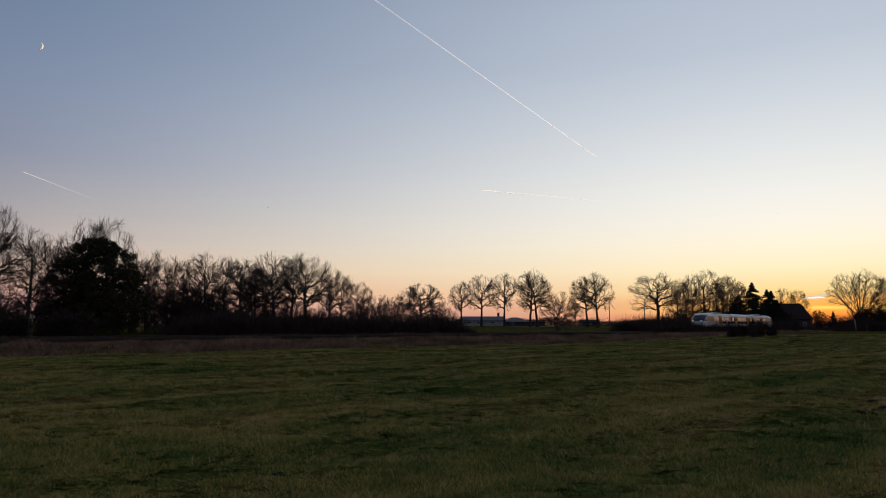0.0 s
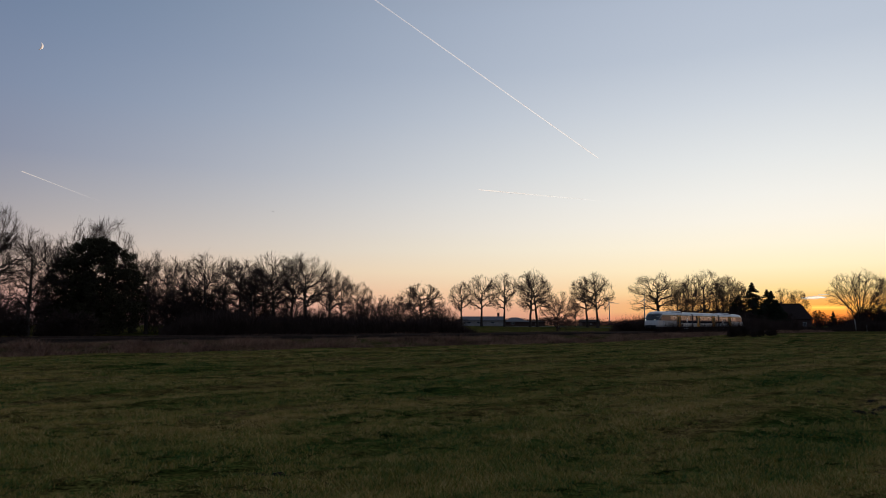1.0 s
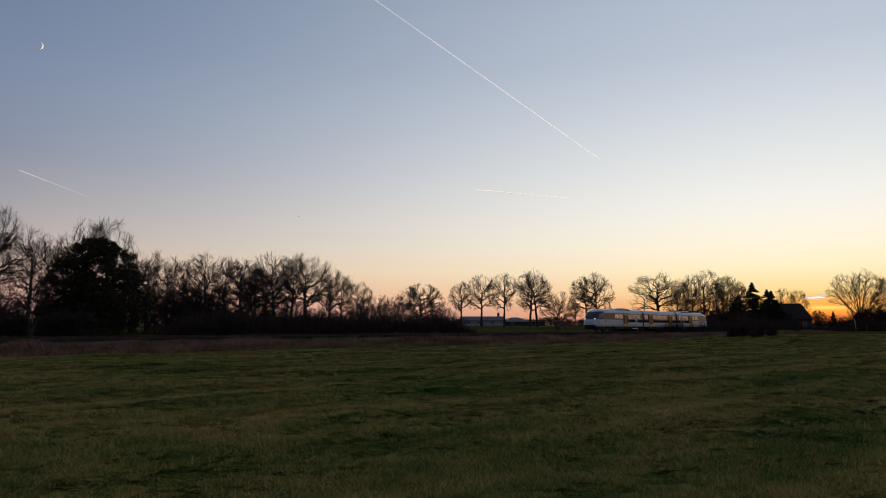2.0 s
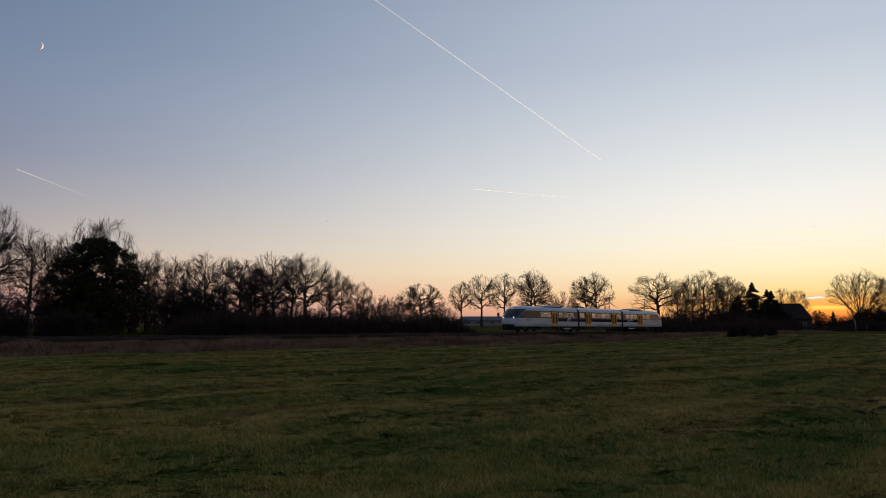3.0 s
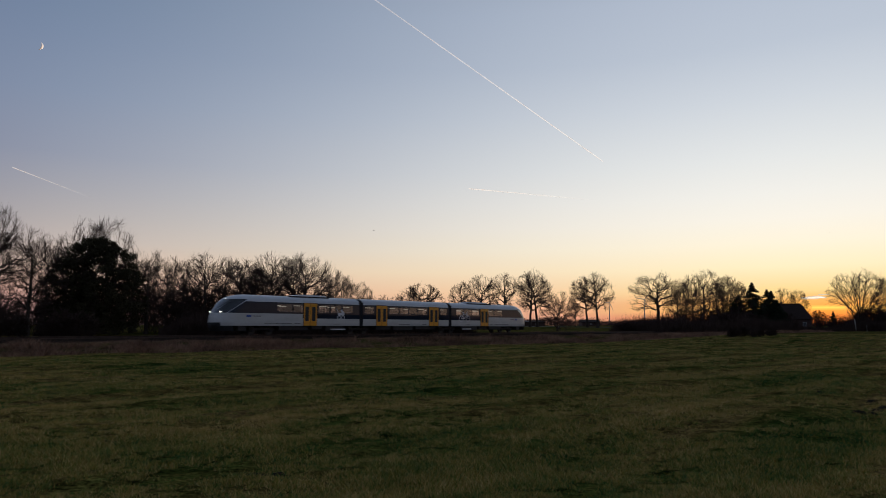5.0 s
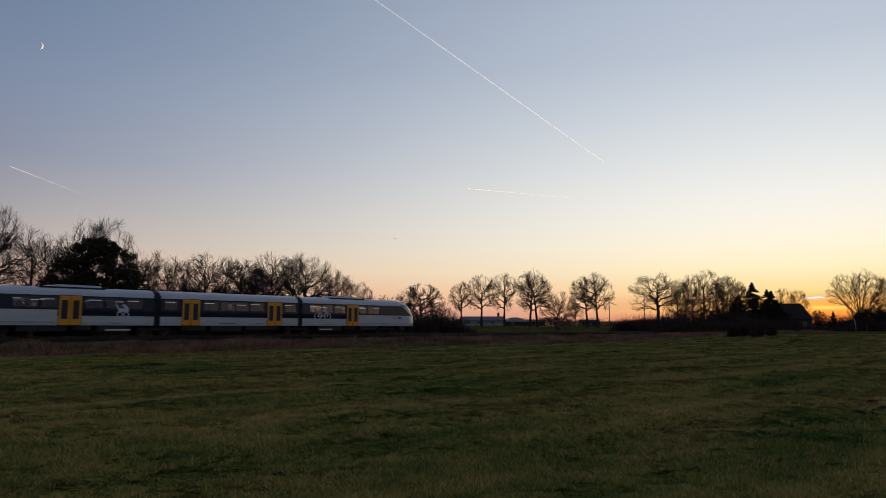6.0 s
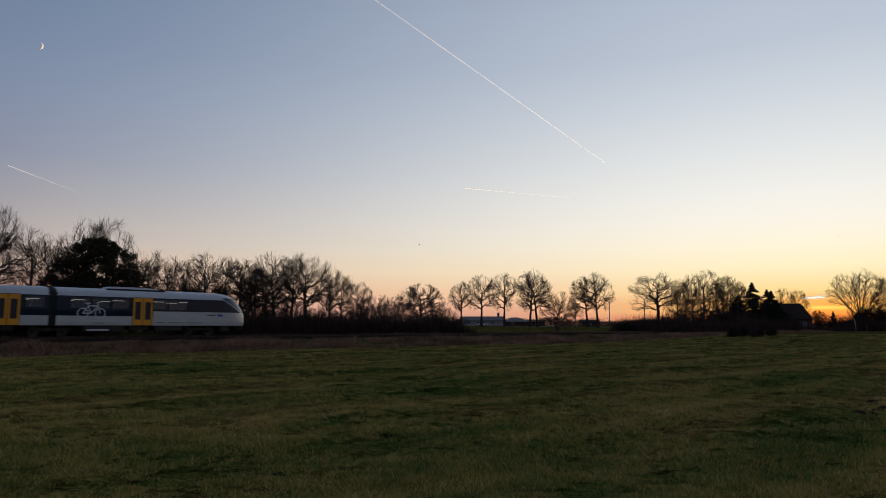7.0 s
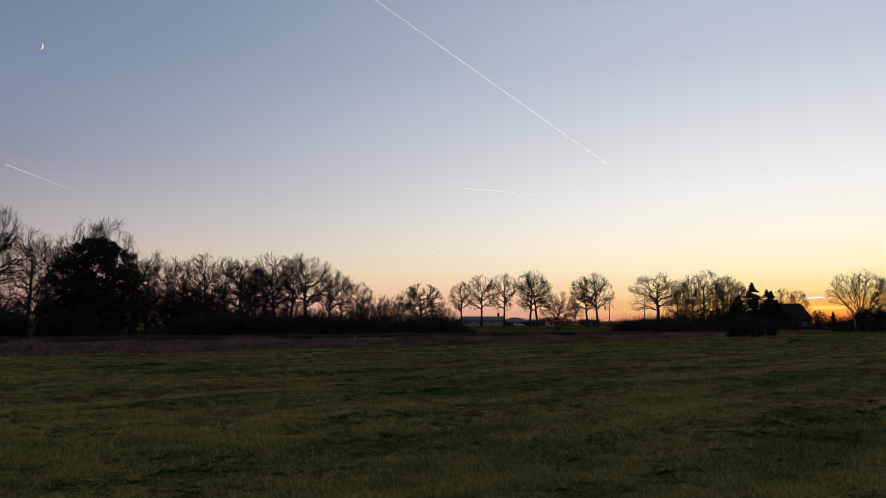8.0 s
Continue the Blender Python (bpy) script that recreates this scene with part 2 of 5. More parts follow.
def sstep(a, b, x):
    t = np.clip((x - a) / (b - a), 0, 1)
    return t * t * (3 - 2 * t)


def vnoise(x, y, seed):
    """Smooth value noise between 0 and 1 over a unit lattice."""
    ix, iy = np.floor(x), np.floor(y)
    fx, fy = x - ix, y - iy
    fx, fy = fx * fx * (3 - 2 * fx), fy * fy * (3 - 2 * fy)

    def corner(a, b):
        v = np.sin(a * 127.1 + b * 311.7 + seed * 74.7) * 43758.5453
        return v - np.floor(v)

    low = corner(ix, iy) * (1 - fx) + corner(ix + 1, iy) * fx
    high = corner(ix, iy + 1) * (1 - fx) + corner(ix + 1, iy + 1) * fx
    return low * (1 - fy) + high * fy


def ground_z(x, y):
    """Meadow, railway bank, and the land that rises gently behind it."""
    x, y = np.asarray(x, float), np.asarray(y, float)
    d = (x - TRACK.x) * ALONG.x + (y - TRACK.y) * ALONG.y
    u = (x - TRACK.x) * ACROSS.x + (y - TRACK.y) * ACROSS.y - CENTRE
    near = sstep(260, 60, np.hypot(x, y))
    z = near * (0.05 * np.sin(x * 0.31 + 0.4 * y) * np.sin(y * 0.23) + 0.035 * np.sin(x * 0.9 - y * 0.5) * np.sin(y * 0.71 + 1))
    # old wheel lanes along the railway and hummocks of turf
    z = z + near * (0.11 * (vnoise(d * 0.16, u * 0.85, 1) - 0.5) + 0.07 * (vnoise(d * 0.8, u * 1.7, 2) - 0.5) + 0.035 * (vnoise(x * 2.6, y * 2.6, 3) - 0.5))
    z = z * sstep(3, 9, np.hypot(x, y))
    # the meadow sinks a little towards the foot of the bank
    z = z - 0.62 * (np.minimum(np.hypot(x, y), 90) / 85) ** 1.5 * sstep(10, -60, d)
    bed = 0.82 - 0.0018 * (np.clip(d, -200, 200) + 119) - 0.42
    fade = sstep(300, 120, np.abs(d + 40))
    bank = sstep(-8.0, -3.2, u)
    z = z * (1 - bank) + bank * (bed * fade + 0.4 * (1 - fade))
    back = sstep(3.0, 7.0, u)
    z = z * (1 - back) + back * (0.45 + 1.35 * sstep(15, 150, u))
    return z


def mesh_object(name, verts, faces, mat, parent=None, smooth=False, label=""):
    me = bpy.data.meshes.new(name)
    me.from_pydata([tuple(v) for v in verts], [], faces)
    me.materials.append(mat)
    if smooth:
        me.polygons.foreach_set("use_smooth", [True] * len(me.polygons))
    me.update()
    ob = new(name, me)
    ob.parent = parent
    if label:
        ob["label"] = label
    return ob


def tri_mesh(name, co, mat, parent=None):
    """Loose triangles from an (n, 3, 3) array."""
    n = len(co)
    me = bpy.data.meshes.new(name)
    me.vertices.add(n * 3)
    me.vertices.foreach_set("co", co.reshape(-1).astype(np.float32))
    me.loops.add(n * 3)
    me.loops.foreach_set("vertex_index", np.arange(n * 3, dtype=np.int32))
    me.polygons.add(n)
    me.polygons.foreach_set("loop_start", np.arange(0, n * 3, 3, dtype=np.int32))
    me.update(calc_edges=True)
    me.materials.append(mat)
    ob = new(name, me)
    ob.parent = parent
    return ob


def build_ground():
    near = np.concatenate([np.arange(-20, 4, 1.2), np.arange(4, 40, 0.22), np.arange(40, 130, 0.8), np.arange(130, 260, 2.5), np.geomspace(260, 4900, 26)])
    side = np.concatenate([-np.geomspace(220, 4900, 26)[::-1], np.arange(-217, -60, 3.5), np.arange(-60, -26, 0.9), np.arange(-26, 26, 0.24), np.arange(26, 100, 0.9), np.arange(100, 320, 4.0), np.geomspace(320, 4900, 24)])
    near = np.concatenate([-np.geomspace(20.5, 4900, 12)[::-1], near])
    gx, gy = np.meshgrid(side, near)
    gz = ground_z(gx, gy)
    w, h = len(side), len(near)
    verts = np.stack([gx, gy, gz], -1).reshape(-1, 3)
    i = np.arange(w * h).reshape(h, w)
    quads = np.stack([i[:-1, :-1], i[:-1, 1:], i[1:, 1:], i[1:, :-1]], -1).reshape(-1, 4)
    ob = mesh_object("ground", verts.tolist(), quads.tolist(), M_FIELD, smooth=True)
    tagged(ob, "dark green winter meadow with straw-coloured patches", "meadow", kind="structure")


build_ground()


def on_track(d, u, z):
    p = TRACK + ALONG * d + ACROSS * (u + CENTRE)
    return Vector((p.x, p.y, z))


def build_track():
    bed_v, bed_f = [], []
    ds = np.arange(-190, 300, 2.5)
    prof = [(-3.3, -0.50), (-1.75, -0.17), (1.75, -0.17), (3.3, -0.50)]
    for d in ds:
        for u, dz in prof:
            bed_v.append(on_track(d, u, rail_z(d) + dz))
    for i in range(len(ds) - 1):
        for k in range(3):
            a = i * 4 + k
            bed_f.append((a, a + 4, a + 5, a + 1))
    bed = mesh_object("track_bed", bed_v, bed_f, M_BALLAST)
    tagged(bed, "brown-grey gravel ballast bed of a single railway line", "railway bed", kind="structure")
    sec = [(-0.035, 0), (0.035, 0), (0.035, -0.04), (0.012, -0.05), (0.012, -0.13), (0.07, -0.15), (0.07, -0.17), (-0.07, -0.17), (-0.07, -0.15), (-0.012, -0.13), (-0.012, -0.05), (-0.035, -0.04)]
    track = new("railway_track")
    tagged(track, "single railway track with rusty steel rails on sleepers", "railway track", kind="structure")
    for side in (-0.7525, 0.7525):
        v, f = [], []
        for d in ds:
            for a, b in sec:
                v.append(on_track(d, side + a, rail_z(d) + b))
        k = len(sec)
        for i in range(len(ds) - 1):
            for j in range(k):
                f.append((i * k + j, (i + 1) * k + j, (i + 1) * k + (j + 1) % k, i * k + (j + 1) % k))
        mesh_object("rail", v, f, M_RAIL, track)
    rot = Matrix.Rotation(TH, 4, "Z")
    bm = bmesh.new()
    bmesh.ops.create_cube(bm, size=1.0, matrix=Matrix.Diagonal((0.26, 2.5, 0.16, 1)))
    me = bpy.data.meshes.new("sleeper")
    bm.to_mesh(me)
    bm.free()
    me.materials.append(M_SLEEPER)
    for i in range(290):
        d = -150 + i * 0.65
        ob = new("sleeper", me)
        ob.parent = track
        ob.matrix_basis = Matrix.Translation(on_track(d, 0, rail_z(d) - 0.252)) @ rot


build_track()


# ================= trees =================
class Wood:
    """Gathers tapered tubes."""

    def __init__(self):
        self.v, self.f = [], []

    def tube(self, pts, radii, sides):
        base = len(self.v)
        n = len(pts)
        for i in range(n):
            t = (pts[min(i + 1, n - 1)] - pts[max(i - 1, 0)])
            if t.length < 1e-6:
                t = Vector((0, 0, 1))
            t.normalize()
            a = t.cross(Vector((0.31, 0.95, 0.07)))
            if a.length < 1e-3:
                a = t.cross(Vector((1, 0, 0)))
            a.normalize()
            b = t.cross(a)
            p, r = pts[i], radii[i]
            for k in range(sides):
                c, s = math.cos(2 * math.pi * k / sides) * r, math.sin(2 * math.pi * k / sides) * r
                self.v.append((p.x + a.x * c + b.x * s, p.y + a.y * c + b.y * s, p.z + a.z * c + b.z * s))
        for i in range(n - 1):
            for k in range(sides):
                q = base + i * sides
                self.f.append((q + k, q + (k + 1) % sides, q + sides + (k + 1) % sides, q + sides + k))


def grow(wood, rng, p, d, length, r, level, P):
    """One branch with its children. P holds the habit of the kind."""
    n = P["segs"][level]
    pts, radii, d = [p.copy()], [r], d.copy()
    step = length / n
    end = P["end"][level]
    for i in range(n):
        g = P["gnarl"][level]
        d = d + Vector((rng.uniform(-g, g), rng.uniform(-g, g), rng.uniform(-g, g) + P["up"][level]))
        d.normalize()
        p = p + d * step
        pts.append(p.copy())
        radii.append(max(P["thin"], r * (1 - (1 - end) * (i + 1) / n)))
    wood[min(level, 1)].tube(pts, radii, 7 if level == 0 else (4 if level == 1 else 3))
    if level >= P["levels"]:
        return
    kids = P["kids"][level]
    for k in range(kids):
        f = P["bare"][level] + (1 - P["bare"][level]) * (k + rng.random()) / kids
        f = min(f, 0.999) * n
        i = int(f)
        q = pts[i].lerp(pts[i + 1], f - i)
        axis = (pts[i + 1] - pts[i]).normalized()
        side = axis.orthogonal().normalized()
        side.rotate(Matrix.Rotation(k * 2.4 + rng.uniform(-0.6, 0.6), 3, axis))
        ang = radians(rng.uniform(*P["angle"][level]))
        nd = axis * math.cos(ang) + side * math.sin(ang)
        s = f / n
        nl = length * P["ratio"][level] * rng.uniform(0.7, 1.2) * (1.15 - P["taper"][level] * s)
        nr = max(P["thin"], radii[i] * P["rad"][level])
        grow(wood, rng, q, nd, nl, nr, level + 1, P)


OAK = dict(width=0.80, base=0.30, low=-0.55, limbs=11, rise=0.38, kids=(7, 7, 6), patch=(0.55, 0.27), segs=(8, 5, 3, 1), jit=0.075, lift=0.30, trunk=0.72, r=0.030, rad=(0.70, 0.55, 0.50, 0.6), thin=0.011, twig=0.036)
ASH = dict(width=0.62, base=0.16, low=-0.70, limbs=13, kids=(7, 6, 5), patch=(0.50, 0.26), segs=(7, 4, 3, 1), jit=0.055, lift=0.42, trunk=0.72, r=0.022, rad=(0.54, 0.50, 0.50, 0.6), thin=0.010, twig=0.040)
FAN = dict(width=1.00, base=0.14, low=-0.10, limbs=17, kids=(8, 6, 4), patch=(0.42, 0.22), segs=(6, 4, 3, 1), jit=0.025, lift=0.50, trunk=0.30, r=0.034, rad=(0.40, 0.46, 0.5, 0.6), thin=0.018, twig=0.036)
BUSHY = dict(OAK, width=1.0, base=0.06, low=-0.75, limbs=14, rise=0.7, trunk=0.40, r=0.026)
SHRUB = dict(levels=3, segs=(5, 4, 3, 1), gnarl=(0.10, 0.16, 0.24, 0.3), up=(0.06, 0.10, 0.08, 0.06), kids=(6, 4, 4), bare=(0.02, 0.10, 0.1), end=(0.25, 0.35, 0.5, 0.6),
             angle=((18, 46), (22, 48), (25, 50)), ratio=(0.52, 0.52, 0.6), taper=(0.5, 0.4, 0.4), rad=(0.6, 0.6, 0.6), thin=0.012, r=0.011, trunk=0.95)


def reach(wood, rng, p, d, target, r, level, P, centre, radii):
    """A branch that bends from its parent's way towards a place in the crown, with its own branches around that place."""
    gap = (target - p).length
    ctrl = p + d * gap * P["lift"]
    n = P["segs"][level]
    pts, rad = [p.copy()], [r]
    tip = max(P["thin"], r * 0.28)
    for i in range(1, n + 1):
        t = i / n
        q = p * (1 - t) ** 2 + ctrl * (2 * t * (1 - t)) + target * t * t
        if i < n:
            q = q + Vector((rng.uniform(-1, 1), rng.uniform(-1, 1), rng.uniform(-1, 1))) * gap * P["jit"]
        pts.append(q)
        rad.append(max(P["thin"], r + (tip - r) * t))
    wood[1].tube(pts, rad, (5, 4, 3, 3)[level])
    if level >= 3:
        return
    size = P["patch"][min(level, 1)]
    kids = P["kids"][level]
    for k in range(kids):
        f = (0.22 + 0.78 * (k + rng.random()) / kids) * n
        f = min(f, n - 1e-3)
        i = int(f)
        start = pts[i].lerp(pts[i + 1], f - i)
        tang = (pts[i + 1] - pts[i]).normalized()
        while True:
            o = Vector((rng.uniform(-1, 1), rng.uniform(-1, 1), rng.uniform(-1, 1)))
            if o.length < 1:
                break
        if level == 2:
            goal = start + (tang * 0.8 + o * 0.75 + Vector((0, 0, 0.22))) * P["twig"] * P["tall"] * rng.uniform(0.7, 1.3)
            reach(wood, rng, start, tang, goal, P["thin"], 3, P, centre, radii)
            continue
        out = Vector(((target.x - centre.x) / radii.x, (target.y - centre.y) / radii.y, (target.z - centre.z) / radii.z))
        goal = start.lerp(target, 0.45 + 0.55 * f / n) + Vector((o.x * radii.x, o.y * radii.y, o.z * radii.z)) * size + Vector((out.x * radii.x, out.y * radii.y, (out.z + 0.35) * radii.z)) * size * 0.45
        e = Vector(((goal.x - centre.x) / radii.x, (goal.y - centre.y) / radii.y, (goal.z - centre.z) / radii.z))
        far = e.length
        limit = 1.0 + 0.13 * noise.noise(e.normalized() * 3.1 + Vector((P["seed"], 0, 0))) + 0.03 * rng.uniform(-1, 1)
        if far > limit:
            e = e * (limit / far)
            goal = centre + Vector((e.x * radii.x, e.y * radii.y, e.z * radii.z))
        reach(wood, rng, start, tang, goal, max(P["thin"], rad[i] * P["rad"][level + 1]), level + 1, P, centre, radii)


def crown_tree(wood, rng, height, P):
    """Trunk with limbs that fan out into a domed crown."""
    zb = height * P["base"]
    rz = (height - zb) * 0.56
    centre = Vector((rng.uniform(-0.03, 0.03) * height, rng.uniform(-0.03, 0.03) * height, height - rz))
    radii = Vector((height * P["width"] / 2 * rng.uniform(0.92, 1.08), height * P["width"] / 2 * rng.uniform(0.92, 1.08), rz))
    n, pts = 7, []
    for i in range(n + 1):
        f = i / n
        pts.append(Vector((centre.x * f + rng.uniform(-1, 1) * 0.005 * height * (f > 0), centre.y * f + rng.uniform(-1, 1) * 0.005 * height * (f > 0), -0.15 + (height * P["trunk"] + 0.15) * f)))
    r = height * P["r"]
    rad = [r * (1.25 if i == 0 else 1 - 0.75 * i / n) for i in range(n + 1)]
    wood[0].tube(pts, rad, 9)
    lo = P["base"] / P["trunk"]
    for k in range(P["limbs"]):
        u = (k + 0.5) / P["limbs"]
        cz = P["low"] + (0.98 - P["low"]) * u
        a = k * 2.39996 + rng.uniform(-0.3, 0.3)
        s = math.sqrt(max(0.0, 1 - cz * cz))
        goal = centre + Vector((math.cos(a) * s * radii.x, math.sin(a) * s * radii.y, cz * radii.z)) * rng.uniform(0.62, 0.84)
        f = (lo + (0.97 - lo) * u ** 0.8) * n
        i = min(int(f), n - 1)
        start = pts[i].lerp(pts[i + 1], f - i)
        d = Vector((math.cos(a) * s, math.sin(a) * s, P.get("rise", 0.75) + 0.3 * u)).normalized()
        reach(wood, rng, start, d, goal, max(rad[i] * P["rad"][0] * 1.15, P["thin"]), 0, P, centre, radii)


def leaves(rng, clumps, size):
    """Small leaf triangles scattered through clumps (centre, radii, count)."""
    out = []
    for c, rad, n in clumps:
        v = rng.normal(size=(n, 3))
        v /= np.linalg.norm(v, axis=1)[:, None]
        v *= (rng.random(n) ** 0.45)[:, None] * np.array(rad)
        p = v + np.array(c)
        a = rng.normal(size=(n, 3))
        a /= np.linalg.norm(a, axis=1)[:, None]
        b = np.cross(a, rng.normal(size=(n, 3)))
        b /= np.linalg.norm(b, axis=1)[:, None]
        s = size * rng.uniform(0.6, 1.5, (n, 1))
        out.append(np.stack([p - a * s, p + a * s, p + b * s * 1.3], 1))
    return np.concatenate(out)


def tree(name, height, P, seed, label, category="tree", group="", stems=1, spread=0.0, thin=None):
    rng = random.Random(seed)
    P = dict(P)
    if thin:
        P["thin"] = thin
    wood = (Wood(), Wood())
    P["seed"], P["tall"] = seed, height
    if stems == 1:
        crown_tree(wood, rng, height, P)
    for s in range(stems if stems > 1 else 0):
        lean = 0.04 if stems == 1 else spread
        d = Vector((rng.uniform(-lean, lean), rng.uniform(-lean, lean), 1)).normalized()
        o = Vector((rng.uniform(-1, 1), rng.uniform(-1, 1), 0)) * (0.0 if stems == 1 else height * 0.22)
        k = 1.0 if stems == 1 else rng.uniform(0.6, 1.0)
        o.z = -0.15
        grow(wood, rng, o, d, height * P["trunk"] * k, height * P["r"] * k, 0, P)
    top = max(v[2] for v in wood[1].v)
    k = height / top
    ob = new(name)
    tagged(ob, label, category, group)
    for w, part_name, mat in ((wood[0], "trunk" if stems == 1 else "stem", M_BARK), (wood[1], "crown", M_TWIG)):
        mesh_object(part_name, [(a * k, b * k, c * k if c > 0 else c) for a, b, c in w.v], w.f, mat, ob, smooth=True)
    return ob


def plant(ob, x, y, turn=0.0, scale=1.0, flat=1.0, lean=0.0, sink=0.03):
    ob.matrix_basis = Matrix.Translation((x, y, float(ground_z(x, y)) - sink)) @ pose(0, 0, 0, 0, lean, turn) @ Matrix.Diagonal((scale * flat, scale * flat, scale, 1))
    return ob


def replant(ob, x, y, turn=0.0, scale=1.0, flat=1.0, lean=0.0, label=""):
    m = Matrix.Translation((x, y, float(ground_z(x, y)) - 0.03)) @ pose(0, 0, 0, 0, lean, turn) @ Matrix.Diagonal((scale * flat, scale * flat, scale, 1))
    own = ob.matrix_basis.copy()
    ob.scale = (1, 1, 1)
    c = copy_thing(ob, m)
    ob.matrix_basis = own
    if label:
        c["label"] = label
    return c
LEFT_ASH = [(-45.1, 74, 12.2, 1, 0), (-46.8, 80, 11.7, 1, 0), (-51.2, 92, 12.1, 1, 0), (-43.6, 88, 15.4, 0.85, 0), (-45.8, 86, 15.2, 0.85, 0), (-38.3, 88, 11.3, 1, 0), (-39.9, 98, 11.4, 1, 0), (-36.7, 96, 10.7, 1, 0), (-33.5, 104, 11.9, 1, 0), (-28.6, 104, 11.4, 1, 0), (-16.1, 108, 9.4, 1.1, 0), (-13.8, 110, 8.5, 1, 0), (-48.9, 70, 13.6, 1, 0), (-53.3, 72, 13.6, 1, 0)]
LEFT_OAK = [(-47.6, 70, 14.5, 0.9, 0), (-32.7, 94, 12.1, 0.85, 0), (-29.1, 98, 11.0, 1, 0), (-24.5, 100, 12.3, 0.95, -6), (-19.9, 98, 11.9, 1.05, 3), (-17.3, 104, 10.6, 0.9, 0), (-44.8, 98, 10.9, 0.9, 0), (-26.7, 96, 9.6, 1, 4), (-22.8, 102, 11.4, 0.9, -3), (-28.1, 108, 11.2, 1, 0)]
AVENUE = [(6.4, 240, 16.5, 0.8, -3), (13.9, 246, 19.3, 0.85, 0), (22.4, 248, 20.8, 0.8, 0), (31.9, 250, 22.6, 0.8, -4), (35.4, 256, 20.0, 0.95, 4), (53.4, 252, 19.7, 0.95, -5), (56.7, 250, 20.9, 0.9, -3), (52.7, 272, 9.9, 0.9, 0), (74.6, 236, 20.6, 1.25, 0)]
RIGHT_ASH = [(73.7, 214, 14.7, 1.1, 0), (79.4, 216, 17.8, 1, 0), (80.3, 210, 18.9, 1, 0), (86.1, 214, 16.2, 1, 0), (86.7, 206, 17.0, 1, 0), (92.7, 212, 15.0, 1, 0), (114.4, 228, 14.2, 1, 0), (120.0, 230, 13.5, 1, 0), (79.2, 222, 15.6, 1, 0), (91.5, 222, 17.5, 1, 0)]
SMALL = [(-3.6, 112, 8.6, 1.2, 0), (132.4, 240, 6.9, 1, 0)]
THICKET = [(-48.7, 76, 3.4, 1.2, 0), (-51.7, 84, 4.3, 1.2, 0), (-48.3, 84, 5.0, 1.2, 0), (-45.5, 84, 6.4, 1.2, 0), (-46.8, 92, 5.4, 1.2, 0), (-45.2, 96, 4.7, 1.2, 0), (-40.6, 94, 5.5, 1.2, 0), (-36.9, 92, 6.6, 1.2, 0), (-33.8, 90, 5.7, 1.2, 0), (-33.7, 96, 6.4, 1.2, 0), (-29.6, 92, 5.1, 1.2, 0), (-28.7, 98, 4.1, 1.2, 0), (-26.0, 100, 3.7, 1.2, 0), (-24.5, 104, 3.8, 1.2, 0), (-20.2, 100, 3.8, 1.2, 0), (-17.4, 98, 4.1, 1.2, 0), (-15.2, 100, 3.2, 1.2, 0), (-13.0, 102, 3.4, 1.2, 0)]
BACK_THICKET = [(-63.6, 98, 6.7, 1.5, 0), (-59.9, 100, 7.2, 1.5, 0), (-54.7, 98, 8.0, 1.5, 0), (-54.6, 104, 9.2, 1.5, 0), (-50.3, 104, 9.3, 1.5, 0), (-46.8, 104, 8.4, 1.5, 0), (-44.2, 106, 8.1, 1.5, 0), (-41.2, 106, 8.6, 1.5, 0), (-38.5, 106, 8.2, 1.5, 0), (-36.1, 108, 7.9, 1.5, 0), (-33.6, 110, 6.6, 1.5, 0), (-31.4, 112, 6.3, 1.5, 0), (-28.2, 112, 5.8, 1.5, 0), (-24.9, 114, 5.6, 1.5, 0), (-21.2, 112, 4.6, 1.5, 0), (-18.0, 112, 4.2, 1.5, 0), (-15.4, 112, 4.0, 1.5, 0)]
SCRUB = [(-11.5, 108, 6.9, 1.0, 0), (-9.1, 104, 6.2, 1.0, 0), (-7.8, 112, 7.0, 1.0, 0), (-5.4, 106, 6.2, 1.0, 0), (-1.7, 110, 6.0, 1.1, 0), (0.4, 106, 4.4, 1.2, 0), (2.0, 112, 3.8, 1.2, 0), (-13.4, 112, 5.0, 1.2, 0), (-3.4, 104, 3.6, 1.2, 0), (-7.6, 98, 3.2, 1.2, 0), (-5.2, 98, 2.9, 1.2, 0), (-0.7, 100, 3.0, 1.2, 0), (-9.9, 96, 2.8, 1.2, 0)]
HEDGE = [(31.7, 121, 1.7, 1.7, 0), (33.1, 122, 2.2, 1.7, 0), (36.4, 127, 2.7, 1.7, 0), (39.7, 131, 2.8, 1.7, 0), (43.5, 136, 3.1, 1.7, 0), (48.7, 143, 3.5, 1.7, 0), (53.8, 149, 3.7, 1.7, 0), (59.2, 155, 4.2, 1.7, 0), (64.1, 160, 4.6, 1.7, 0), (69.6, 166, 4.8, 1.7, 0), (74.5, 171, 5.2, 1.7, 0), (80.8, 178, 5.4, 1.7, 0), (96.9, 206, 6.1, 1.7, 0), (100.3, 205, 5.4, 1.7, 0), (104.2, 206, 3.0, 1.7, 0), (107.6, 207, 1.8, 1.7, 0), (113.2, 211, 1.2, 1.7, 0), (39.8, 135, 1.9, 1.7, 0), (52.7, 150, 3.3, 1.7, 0)]
